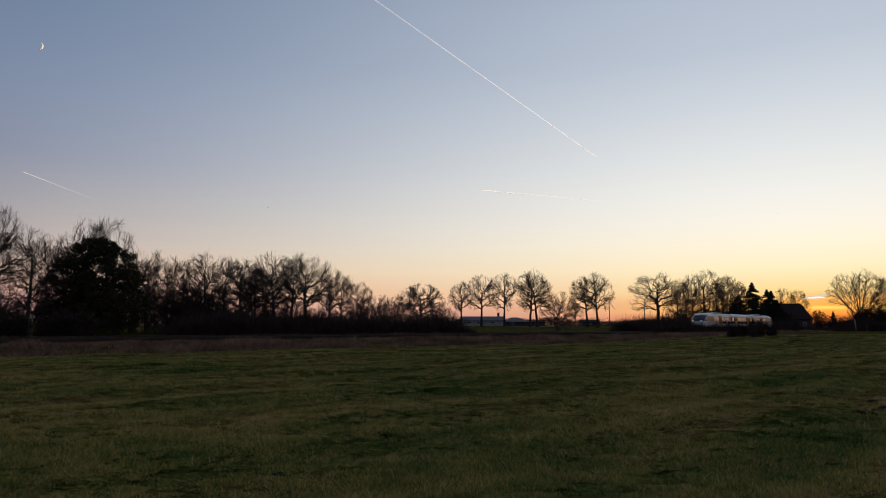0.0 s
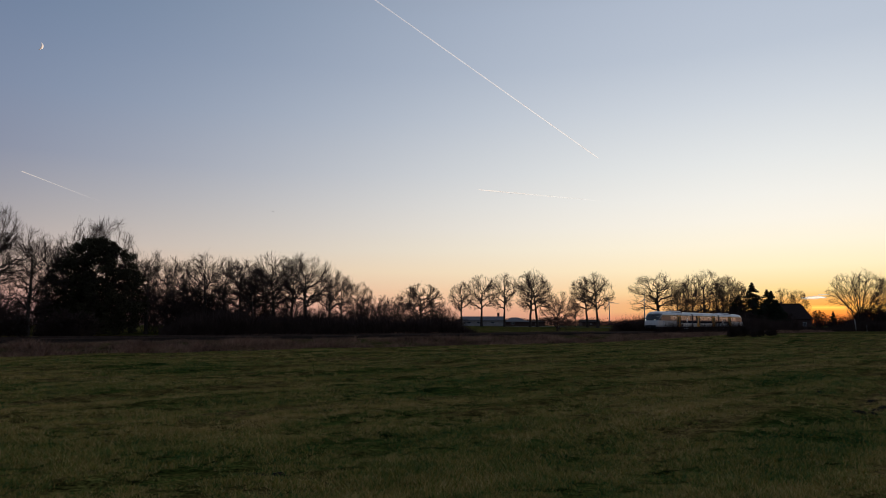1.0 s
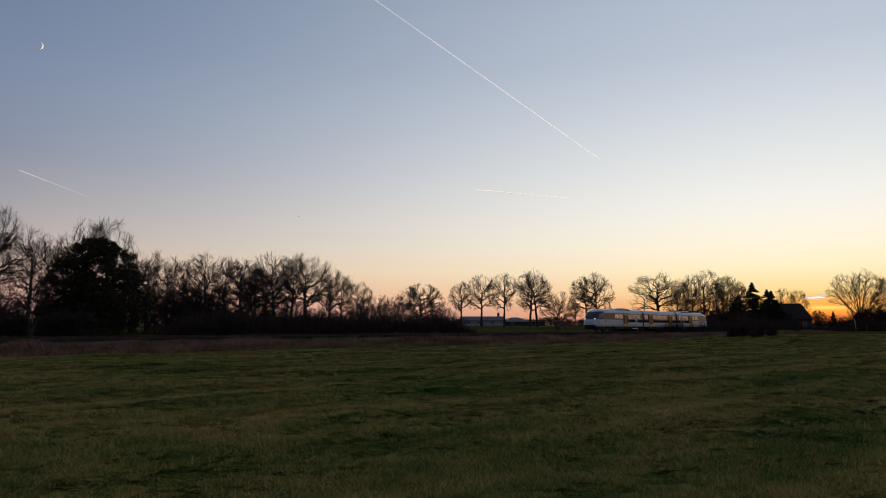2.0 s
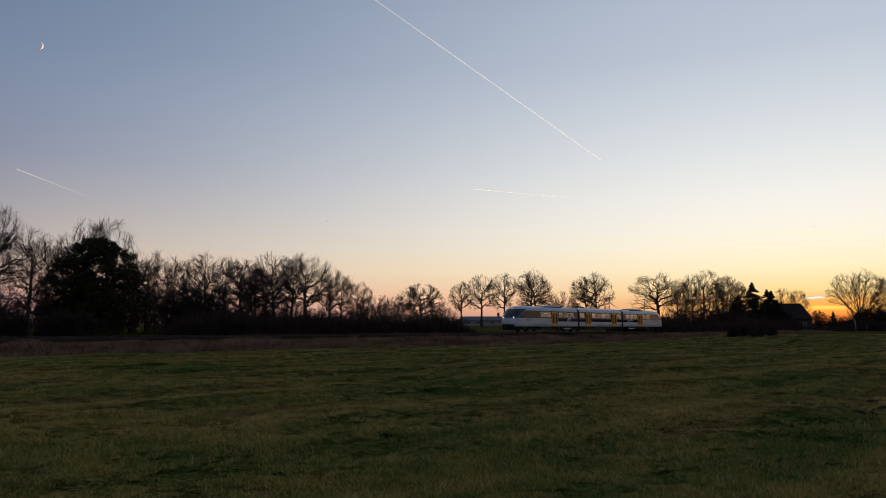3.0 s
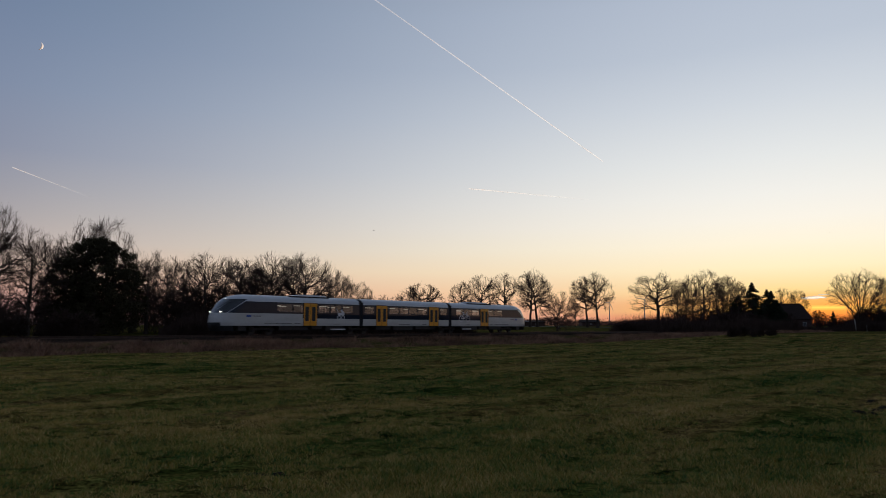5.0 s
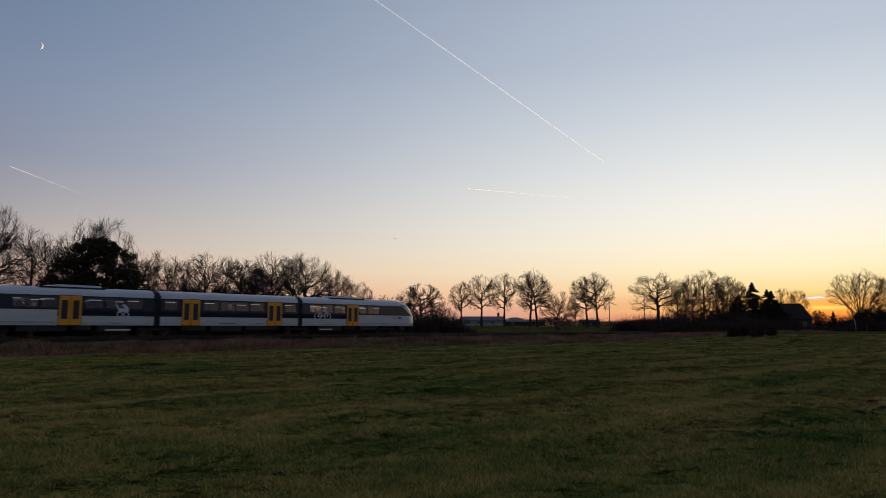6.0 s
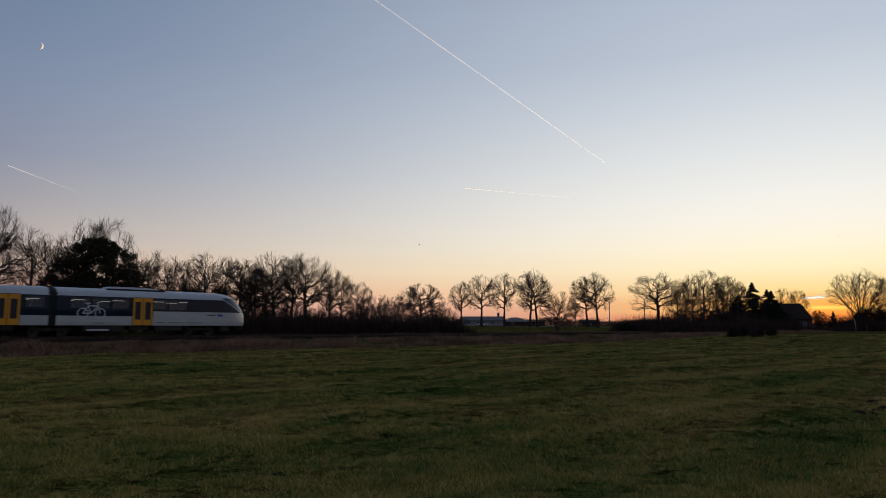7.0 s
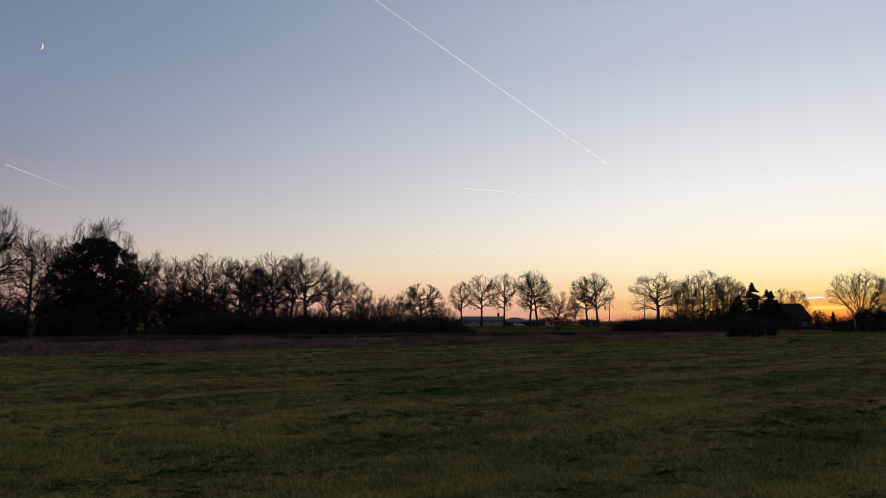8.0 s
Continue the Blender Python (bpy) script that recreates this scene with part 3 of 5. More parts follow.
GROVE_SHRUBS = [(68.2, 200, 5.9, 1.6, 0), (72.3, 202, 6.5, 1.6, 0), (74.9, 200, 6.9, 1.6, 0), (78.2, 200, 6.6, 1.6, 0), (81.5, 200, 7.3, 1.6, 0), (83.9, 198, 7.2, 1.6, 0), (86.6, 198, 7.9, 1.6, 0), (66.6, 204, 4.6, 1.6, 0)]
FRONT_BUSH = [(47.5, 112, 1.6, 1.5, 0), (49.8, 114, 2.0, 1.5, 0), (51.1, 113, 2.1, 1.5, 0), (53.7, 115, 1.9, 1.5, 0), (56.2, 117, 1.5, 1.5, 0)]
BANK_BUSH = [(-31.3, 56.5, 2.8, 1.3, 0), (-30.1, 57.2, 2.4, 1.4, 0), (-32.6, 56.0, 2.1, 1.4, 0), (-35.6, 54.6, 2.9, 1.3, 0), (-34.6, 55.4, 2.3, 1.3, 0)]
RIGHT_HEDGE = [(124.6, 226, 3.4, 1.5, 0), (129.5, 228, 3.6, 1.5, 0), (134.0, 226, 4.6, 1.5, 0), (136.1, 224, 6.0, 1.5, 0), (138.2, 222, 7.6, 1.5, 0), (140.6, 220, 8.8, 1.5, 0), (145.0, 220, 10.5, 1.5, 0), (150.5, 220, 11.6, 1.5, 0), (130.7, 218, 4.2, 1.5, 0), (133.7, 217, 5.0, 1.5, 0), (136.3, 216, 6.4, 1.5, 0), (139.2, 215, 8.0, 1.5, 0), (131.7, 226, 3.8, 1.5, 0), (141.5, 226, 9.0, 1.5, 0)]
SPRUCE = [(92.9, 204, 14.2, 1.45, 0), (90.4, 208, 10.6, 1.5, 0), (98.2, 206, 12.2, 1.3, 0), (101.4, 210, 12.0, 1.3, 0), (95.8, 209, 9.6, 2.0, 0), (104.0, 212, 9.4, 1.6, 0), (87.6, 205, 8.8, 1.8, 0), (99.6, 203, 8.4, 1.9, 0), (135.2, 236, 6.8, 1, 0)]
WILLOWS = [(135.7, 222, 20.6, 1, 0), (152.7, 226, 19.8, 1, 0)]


def stand(rows, makers, group, seed):
    """Plants one kind of tree at (x, y, height, breadth, lean); each maker builds a tree of unit habit once and the rest are copies."""
    rng = random.Random(seed)
    made = []
    for i, (x, y, h, flat, lean) in enumerate(rows):
        k = i % len(makers)
        if i < len(makers):
            ob = makers[k](h)
            made.append((ob, h))
            plant(ob, x, y, rng.uniform(0, 360), 1.0, flat, lean)
        else:
            base, bh = made[k]
            replant(base, x, y, rng.uniform(0, 360), h / bh, flat * rng.uniform(0.9, 1.1), lean)
    return made


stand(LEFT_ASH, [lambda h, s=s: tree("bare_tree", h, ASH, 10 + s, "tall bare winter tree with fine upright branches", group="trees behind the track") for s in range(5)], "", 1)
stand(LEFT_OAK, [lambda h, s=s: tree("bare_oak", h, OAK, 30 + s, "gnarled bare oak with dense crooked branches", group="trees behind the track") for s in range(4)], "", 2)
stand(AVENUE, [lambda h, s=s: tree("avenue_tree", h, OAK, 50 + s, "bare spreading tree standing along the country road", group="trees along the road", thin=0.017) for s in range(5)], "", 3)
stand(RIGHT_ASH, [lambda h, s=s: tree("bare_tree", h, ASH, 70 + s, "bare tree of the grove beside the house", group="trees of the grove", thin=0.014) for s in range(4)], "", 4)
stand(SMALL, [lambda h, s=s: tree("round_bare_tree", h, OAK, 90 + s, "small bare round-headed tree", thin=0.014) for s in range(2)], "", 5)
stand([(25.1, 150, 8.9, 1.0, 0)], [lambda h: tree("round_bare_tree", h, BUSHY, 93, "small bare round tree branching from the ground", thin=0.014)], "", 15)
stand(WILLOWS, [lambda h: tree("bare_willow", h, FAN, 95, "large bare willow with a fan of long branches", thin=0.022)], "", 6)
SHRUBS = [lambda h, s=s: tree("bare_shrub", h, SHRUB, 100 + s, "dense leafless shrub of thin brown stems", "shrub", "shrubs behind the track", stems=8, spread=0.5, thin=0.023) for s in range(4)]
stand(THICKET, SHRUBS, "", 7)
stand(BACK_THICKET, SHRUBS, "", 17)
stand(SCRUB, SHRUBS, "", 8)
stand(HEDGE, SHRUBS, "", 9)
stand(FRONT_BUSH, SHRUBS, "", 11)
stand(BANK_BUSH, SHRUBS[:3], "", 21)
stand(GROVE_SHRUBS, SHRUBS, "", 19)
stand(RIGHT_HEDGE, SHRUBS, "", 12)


def evergreen(x, y, height, width, seed):
    """Round evergreen tree with dense dark foliage."""
    rng = np.random.default_rng(seed)
    ob = tree("evergreen_tree", height * 0.92, OAK, seed, "broad round evergreen tree with dense dark foliage")
    clumps = []
    for i in range(520):
        a, h = rng.uniform(0, 2 * math.pi), rng.uniform(0.06, 1.0)
        r = width / 2 * math.sqrt(max(0.0, 1 - max(0.0, (h - 0.42) / 0.58) ** 2)) * (0.75 + 0.25 * min(1, h / 0.3)) * math.sqrt(rng.uniform(0.05, 1.0))
        s = rng.uniform(0.35, 0.85)
        clumps.append(((r * math.cos(a), r * math.sin(a), h * height - 0.3), (s, s, s * 0.75), int(150 * s)))
    tri_mesh("foliage", leaves(rng, clumps, 0.10), M_IVY, ob)
    plant(ob, x, y, 20)
    return ob


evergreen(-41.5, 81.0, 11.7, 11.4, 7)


def spruce(name, height, seed):
    rng = np.random.default_rng(seed)
    ob = new(name)
    tagged(ob, "dark pointed spruce tree beside the house", "conifer", "conifers by the house")
    w = Wood()
    w.tube([Vector((0, 0, -0.1)), Vector((0, 0, height * 0.5)), Vector((0, 0, height))], [height * 0.018, height * 0.010, 0.02], 6)
    mesh_object("trunk", w.v, w.f, M_BARK, ob, smooth=True)
    w, clumps = Wood(), []
    for i in range(46):
        for k in range(6):
            h = 0.05 + 0.94 * rng.random() ** 1.15
            span = height * 0.34 * (1 - h) ** 0.9 + 0.05
            a = k * 0.9 + i * 1.3 + rng.uniform(-0.3, 0.3)
            q = span * rng.uniform(0.65, 1.2)
            p0 = Vector((0, 0, h * height))
            p1 = Vector((math.cos(a) * q * 0.6, math.sin(a) * q * 0.6, h * height - q * 0.18))
            p2 = Vector((math.cos(a) * q, math.sin(a) * q, h * height - q * 0.28))
            w.tube([p0, p1, p2], [0.035, 0.02, 0.01], 3)
            for f in (0.35, 0.65, 0.95):
                c = p0.lerp(p2, f)
                clumps.append(((c.x, c.y, c.z - 0.06), (0.06 + q * 0.16, 0.06 + q * 0.16, 0.10 + q * 0.08), 24))
    mesh_object("branches", w.v, w.f, M_TWIG, ob)["kind"] = "stuff"
    tri_mesh("needles", leaves(rng, clumps, 0.11), M_NEEDLE, ob)["kind"] = "stuff"
    return ob


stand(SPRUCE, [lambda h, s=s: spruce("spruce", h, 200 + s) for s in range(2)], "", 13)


def far_woods():
    """Low strips of woodland on the horizon, and an unseen ring of it added round the meadow for dark reflections in
    the train.
    """
    rng = np.random.default_rng(5)
    n = 26000
    az, r = np.radians(rng.uniform(38, 322, n)), rng.uniform(700, 780, n)
    x, y = np.sin(az) * r, np.cos(az) * r
    p = np.stack([x, y, 1.7 + rng.random(n) ** 0.8 * 13 * (0.75 + 0.25 * np.sin(az * 37))], 1)
    s = rng.uniform(1.2, 2.4, n)
    t = np.stack([np.cos(az) * s, -np.sin(az) * s, 0 * s], 1)
    up = np.stack([0 * s, 0 * s, s * 1.3], 1)
    out = [np.stack([p - t - up * 0.5, p + t - up * 0.5, p + up], 1)]
    # a nearer wood edge to the east, added out of view to darken the window band's reflections
    n = 14000
    az, r = np.radians(rng.uniform(65, 200, n)), rng.uniform(235, 275, n)
    p = np.stack([np.sin(az) * r, np.cos(az) * r, rng.random(n) ** 0.8 * 17 * (0.8 + 0.2 * np.sin(az * 61))], 1)
    s = rng.uniform(0.7, 1.5, n)
    t = np.stack([np.cos(az) * s, -np.sin(az) * s, 0 * s], 1)
    up = np.stack([0 * s, 0 * s, s * 1.4], 1)
    out.append(np.stack([p - t - up * 0.2, p + t - up * 0.2, p + up], 1))
    for dist, n, hgt, x0, x1 in ((650, 34000, 12.5, -250, 620), (1000, 30000, 15.0, -700, 950), (1700, 20000, 24.0, -1500, 1800), (480, 8000, 9.5, 215, 330)):
        x = rng.uniform(x0, x1, n)
        y = dist + rng.uniform(-25, 25, n) * dist / 400
        top = hgt * (0.55 + 0.25 * np.sin(x * 0.031 + dist) * np.sin(x * 0.0113 + 2) + 0.12 * np.sin(x * 0.17 + dist) + 0.08 * np.sin(x * 0.61))
        z = 1.5 + top * rng.random(n) ** 1.05
        s = dist / 900 * rng.uniform(0.3, 0.7, n)
        p = np.stack([x, y, z], 1)
        a = np.stack([s * rng.uniform(0.4, 1.2, n), s * 0.3, 0 * s], 1)
        b = np.stack([s * rng.uniform(-0.5, 0.5, n), 0 * s, s * rng.uniform(0.7, 1.6, n)], 1)
        out.append(np.stack([p - a - b * 0.5, p + a - b * 0.5, p + b], 1))
    tagged(tri_mesh("far_woods", np.concatenate(out), M_WOODS), "low dark leafless woods along the horizon", "woods", kind="stuff")


far_woods()


# ================= grass =================
def meadow_grass():
    rng = np.random.default_rng(11)
    tufts = 220000
    y = 4.6 * (130 / 4.6) ** (rng.random(tufts) ** 1.4)
    x = rng.uniform(-0.72, 0.72, tufts) * y
    d = (x - TRACK.x) * ALONG.x + (y - TRACK.y) * ALONG.y
    u = (x - TRACK.x) * ACROSS.x + (y - TRACK.y) * ACROSS.y - CENTRE
    lush = 0.36 * vnoise(d * 0.25, u * 1.1, 5) + 0.28 * vnoise(x * 2.2, y * 2.2, 6) + 0.36 * vnoise(x * 7.5, y * 7.5, 7)
    keep = (rng.random(tufts) < 0.06 + 1.0 * sstep(0.36, 0.56, lush)) & (u < -7.6)
    x, y, lush = x[keep], y[keep], lush[keep]
    tall = rng.uniform(0.016, 0.034, len(x)) * (0.4 + 1.6 * sstep(0.35, 0.72, lush)) * (1 + 0.7 * (rng.random(len(x)) < 0.05))
    k = 7
    spread = 0.017 * (1 + np.repeat(y, k) / 10)
    bx = np.repeat(x, k) + rng.normal(0, 1, len(x) * k) * spread
    by = np.repeat(y, k) + rng.normal(0, 1, len(x) * k) * spread
    h = np.repeat(tall, k) * rng.uniform(0.5, 1.25, len(bx)) * (1 + by / 90)
    w = 0.0021 * (1 + by / 6)
    a = rng.uniform(0, math.pi, len(bx))
    z = ground_z(bx, by) - 0.004
    dx, dy = np.cos(a) * w, np.sin(a) * w
    lx, ly = rng.normal(0, 0.7, len(bx)) * h, rng.normal(0, 0.7, len(bx)) * h
    tri = np.stack([np.stack([bx - dx, by - dy, z], 1), np.stack([bx + dx, by + dy, z], 1), np.stack([bx + lx, by + ly, z + h], 1)], 1)
    tagged(tri_mesh("grass", tri, M_BLADE), "short green and straw-coloured meadow grass", "grass", kind="stuff")


def bank_grass():
    rng = np.random.default_rng(12)
    n = 190000
    d = -165 + 235 * rng.random(n) ** 1.25
    u = rng.uniform(-8.6, -2.0, n) - 3.0 * np.clip((d + 60) / 120, 0, 1) * rng.random(n)
    far = (rng.random(n) < 0.28) & (d > -98)
    u = np.where(far, rng.uniform(2.4, 7.5, n), u)
    x = TRACK.x + ALONG.x * d + ACROSS.x * (u + CENTRE)
    y = TRACK.y + ALONG.y * d + ACROSS.y * (u + CENTRE)
    clump = 0.65 * vnoise(d * 0.55, u * 0.8, 8) + 0.35 * vnoise(d * 1.7, u * 1.9, 9)
    edge = np.where(far, np.clip((u - 2.0) / 6.0, 0.1, 0.7), np.clip((u + 12.5) / 3, 0.3, 1) * np.clip((-u - 2.6) / 2.6, 0.10, 1))
    h = (0.10 + 0.62 * sstep(0.2, 0.85, clump)) * rng.uniform(0.5, 1.3, n) * edge
    w = rng.uniform(0.008, 0.026, n)
    a = rng.uniform(0, math.pi, n)
    z = ground_z(x, y) - 0.02
    dx, dy = np.cos(a) * w, np.sin(a) * w
    lx, ly = rng.normal(0, 0.75, n) * h, rng.normal(0, 0.75, n) * h
    tri = np.stack([np.stack([x - dx, y - dy, z], 1), np.stack([x + dx, y + dy, z], 1), np.stack([x + lx, y + ly, z + h], 1)], 1)
    tagged(tri_mesh("dry_grass", tri, M_STRAW), "reddish-brown dry long grass on the railway bank", "dry grass", kind="stuff")


def undergrowth():
    """Brambles and saplings that close the foot of the woods: strips (from, to, depth, height, stems)."""
    rng = np.random.default_rng(14)
    out = []
    for (x0, y0), (x1, y1), deep, tall, n in (((-34, 82), (3, 98), 9, 2.7, 60000), ((-53, 78), (-49.5, 78), 4, 3.0, 5000), ((-45.6, 78), (-42.6, 78), 4, 2.6, 5000), ((35, 126), (98, 194), 10, 2.9, 60000),
                                              ((97, 198), (117, 200), 8, 1.3, 8000), ((116, 200), (152, 206), 8, 2.7, 28000)):
        t = rng.random(n)
        off = rng.uniform(-0.5, 0.5, n) * deep
        g = np.hypot(x1 - x0, y1 - y0)
        x = x0 + (x1 - x0) * t - (y1 - y0) / g * off
        y = y0 + (y1 - y0) * t + (x1 - x0) / g * off
        s = t * g
        top = tall * (0.18 + 0.60 * vnoise(s * 0.22, off * 0.2, 21) + 0.38 * vnoise(s * 0.9, off * 0.4, 22)) * np.minimum(1, 0.35 + np.minimum(t, 1 - t) * g / 5)
        h = top * rng.uniform(0.3, 1.15, n) * (1 + 0.5 * (rng.random(n) < 0.06))
        w = rng.uniform(0.012, 0.030, n) * (1 + y / 140)
        base = ground_z(x, y) - 0.05 + rng.uniform(0, 0.45, n) * top * (rng.random(n) < 0.5)
        a = rng.uniform(0, math.pi, n)
        dx, dy = np.cos(a) * w, np.sin(a) * w
        lx, ly = rng.normal(0, 0.38, n) * h, rng.normal(0, 0.38, n) * h
        out.append(np.stack([np.stack([x - dx, y - dy, base], 1), np.stack([x + dx, y + dy, base], 1), np.stack([x + lx, y + ly, base + h], 1)], 1))
    tagged(tri_mesh("undergrowth", np.concatenate(out), M_TWIG), "dense dark leafless brambles under the trees", "undergrowth", kind="stuff")


meadow_grass()
bank_grass()
undergrowth()


# ================= building helpers =================
def box(bm, x0, x1, y0, y1, z0, z1, bevel=0.0):
    r = bmesh.ops.create_cube(bm, size=1.0, matrix=Matrix.Translation(((x0 + x1) / 2, (y0 + y1) / 2, (z0 + z1) / 2)) @ Matrix.Diagonal((x1 - x0, y1 - y0, z1 - z0, 1)))
    if bevel:
        es = list({e for v in r["verts"] for e in v.link_edges})
        bmesh.ops.bevel(bm, geom=es, offset=bevel, segments=2, affect="EDGES")


def cyl(bm, p, axis, r, length, sides=16, r2=None):
    """Cylinder centred at p along axis 'x', 'y' or 'z'."""
    m = {"x": Matrix.Rotation(math.pi / 2, 4, "Y"), "y": Matrix.Rotation(math.pi / 2, 4, "X"), "z": Matrix.Identity(4)}[axis]
    bmesh.ops.create_cone(bm, cap_ends=True, segments=sides, radius1=r, radius2=r if r2 is None else r2, depth=length, matrix=Matrix.Translation(p) @ m)


def part(name, bm, mat, parent, label="", smooth=False):
    me = bpy.data.meshes.new(name)
    bm.to_mesh(me)
    bm.free()
    me.materials.append(mat)
    if smooth:
        me.polygons.foreach_set("use_smooth", [True] * len(me.polygons))
    ob = new(name, me)
    ob.parent = parent
    if label:
        ob["label"] = label
    return ob


def block(name, mat, parent, x0, x1, y0, y1, z0, z1, bevel=0.0, label=""):
    bm = bmesh.new()
    box(bm, x0, x1, y0, y1, z0, z1, bevel)
    return part(name, bm, mat, parent, label)


# ================= the railcar =================
M_WHITE = material("white_train_paint", [(0.3, (0.46, 0.46, 0.43)), (0.7, (0.55, 0.55, 0.52))], scale=(0.5, 0.5, 2.0), rough=0.30, coat=0.5, fine=0.04, fine_scale=3.0)
M_ROOF = material("pale_grey_roof", [(0.3, (0.42, 0.44, 0.46)), (0.7, (0.52, 0.54, 0.56))], scale=(0.4, 1, 1), rough=0.40, fine=0.06, fine_scale=4.0)
M_BAND = material("dark_glazing_band", [(0.3, (0.012, 0.018, 0.028)), (0.7, (0.020, 0.027, 0.038))], scale=(1, 1, 1), rough=0.05, spec=0.2)
M_YELLOW = material("yellow_door_paint", [(0.3, (0.68, 0.27, 0.004)), (0.7, (0.78, 0.33, 0.008))], scale=(2, 2, 2), rough=0.4)
M_RUBBER = material("black_rubber", [(0.3, (0.012, 0.012, 0.013)), (0.7, (0.022, 0.022, 0.024))], rough=0.7)
M_UNDER = material("underframe_grime", [(0.3, (0.015, 0.013, 0.012)), (0.7, (0.040, 0.035, 0.032))], scale=(3, 3, 3), rough=0.85)
M_STEEL = material("wheel_steel", [(0.3, (0.030, 0.024, 0.020)), (0.7, (0.075, 0.064, 0.056))], scale=(4, 4, 4), rough=0.6, metal=0.4)
M_INSIDE = material("interior_lining", [(0.3, (0.40, 0.41, 0.40)), (0.7, (0.52, 0.52, 0.50))], rough=0.7)
M_SEAT = material("blue_seat_cloth", [(0.3, (0.05, 0.07, 0.13)), (0.7, (0.09, 0.11, 0.18))], scale=(6, 6, 6), rough=0.9)
M_DECAL = material("white_decal", [(0.3, (0.55, 0.56, 0.57)), (0.7, (0.65, 0.66, 0.66))], rough=0.4)
M_BLUE = material("blue_logo_paint", [(0.3, (0.03, 0.07, 0.26)), (0.7, (0.04, 0.09, 0.32))], rough=0.4)
M_PANE = glass("tinted_window_glass", (0.46, 0.50, 0.52))
M_SCREEN = glass("windscreen_glass", (0.10, 0.12, 0.14))
M_LAMP = glow("headlight_white", (1.0, 0.93, 0.80), 1.8)
# glow that stands for reflections in the top-hung windows, no lamp
M_GLINT = glow("window_glint_glow", (1.0, 0.93, 0.78), 0.4)
M_TAIL = material("red_tail_lens", [(0.3, (0.25, 0.01, 0.01)), (0.7, (0.32, 0.02, 0.02))], rough=0.2)

# height, half width, set-back of the nose at that height
SECTION = [(0.82, 1.43, 0.04), (1.10, 1.46, 0.00), (1.32, 1.46, 0.02), (1.53, 1.46, 0.04), (1.95, 1.46, 0.15), (2.12, 1.455, 0.24), (2.36, 1.447, 0.40), (2.60, 1.439, 0.58), (2.86, 1.43, 0.78), (3.00, 1.42, 0.93),
           (3.20, 1.36, 1.20), (3.38, 1.24, 1.52), (3.53, 1.00, 1.95), (3.62, 0.62, 2.45), (3.67, 0.0, 3.00)]
POST, TURNS = 6, 11                                # columns of the nose before the windscreen post, and in all
HALF, GANG = 23.05, 6.95


def nose_turns(z):
    """Turns round the nose at one height; the windscreen post slants backwards as it rises."""
    f = min(1.0, max(0.0, (z - 1.95) / 1.05))
    p = 50 + 33 * f ** 0.8
    return [radians(a) for a in [p * k / POST for k in range(POST + 1)] + [p + 3.5, p + 3.5 + (86.5 - p) * 0.4, p + 3.5 + (86.5 - p) * 0.75, 90]]


def nose_point(level, phi):
    """Plan of the nose at one level; phi from 0 (tip) to 90 degrees (side). Distance is from the tip."""
    z, w, tip = SECTION[level]
    depth = 1.7
    return tip + depth * (1 - math.cos(phi) ** 0.9), w * math.sin(phi) ** 0.55, z


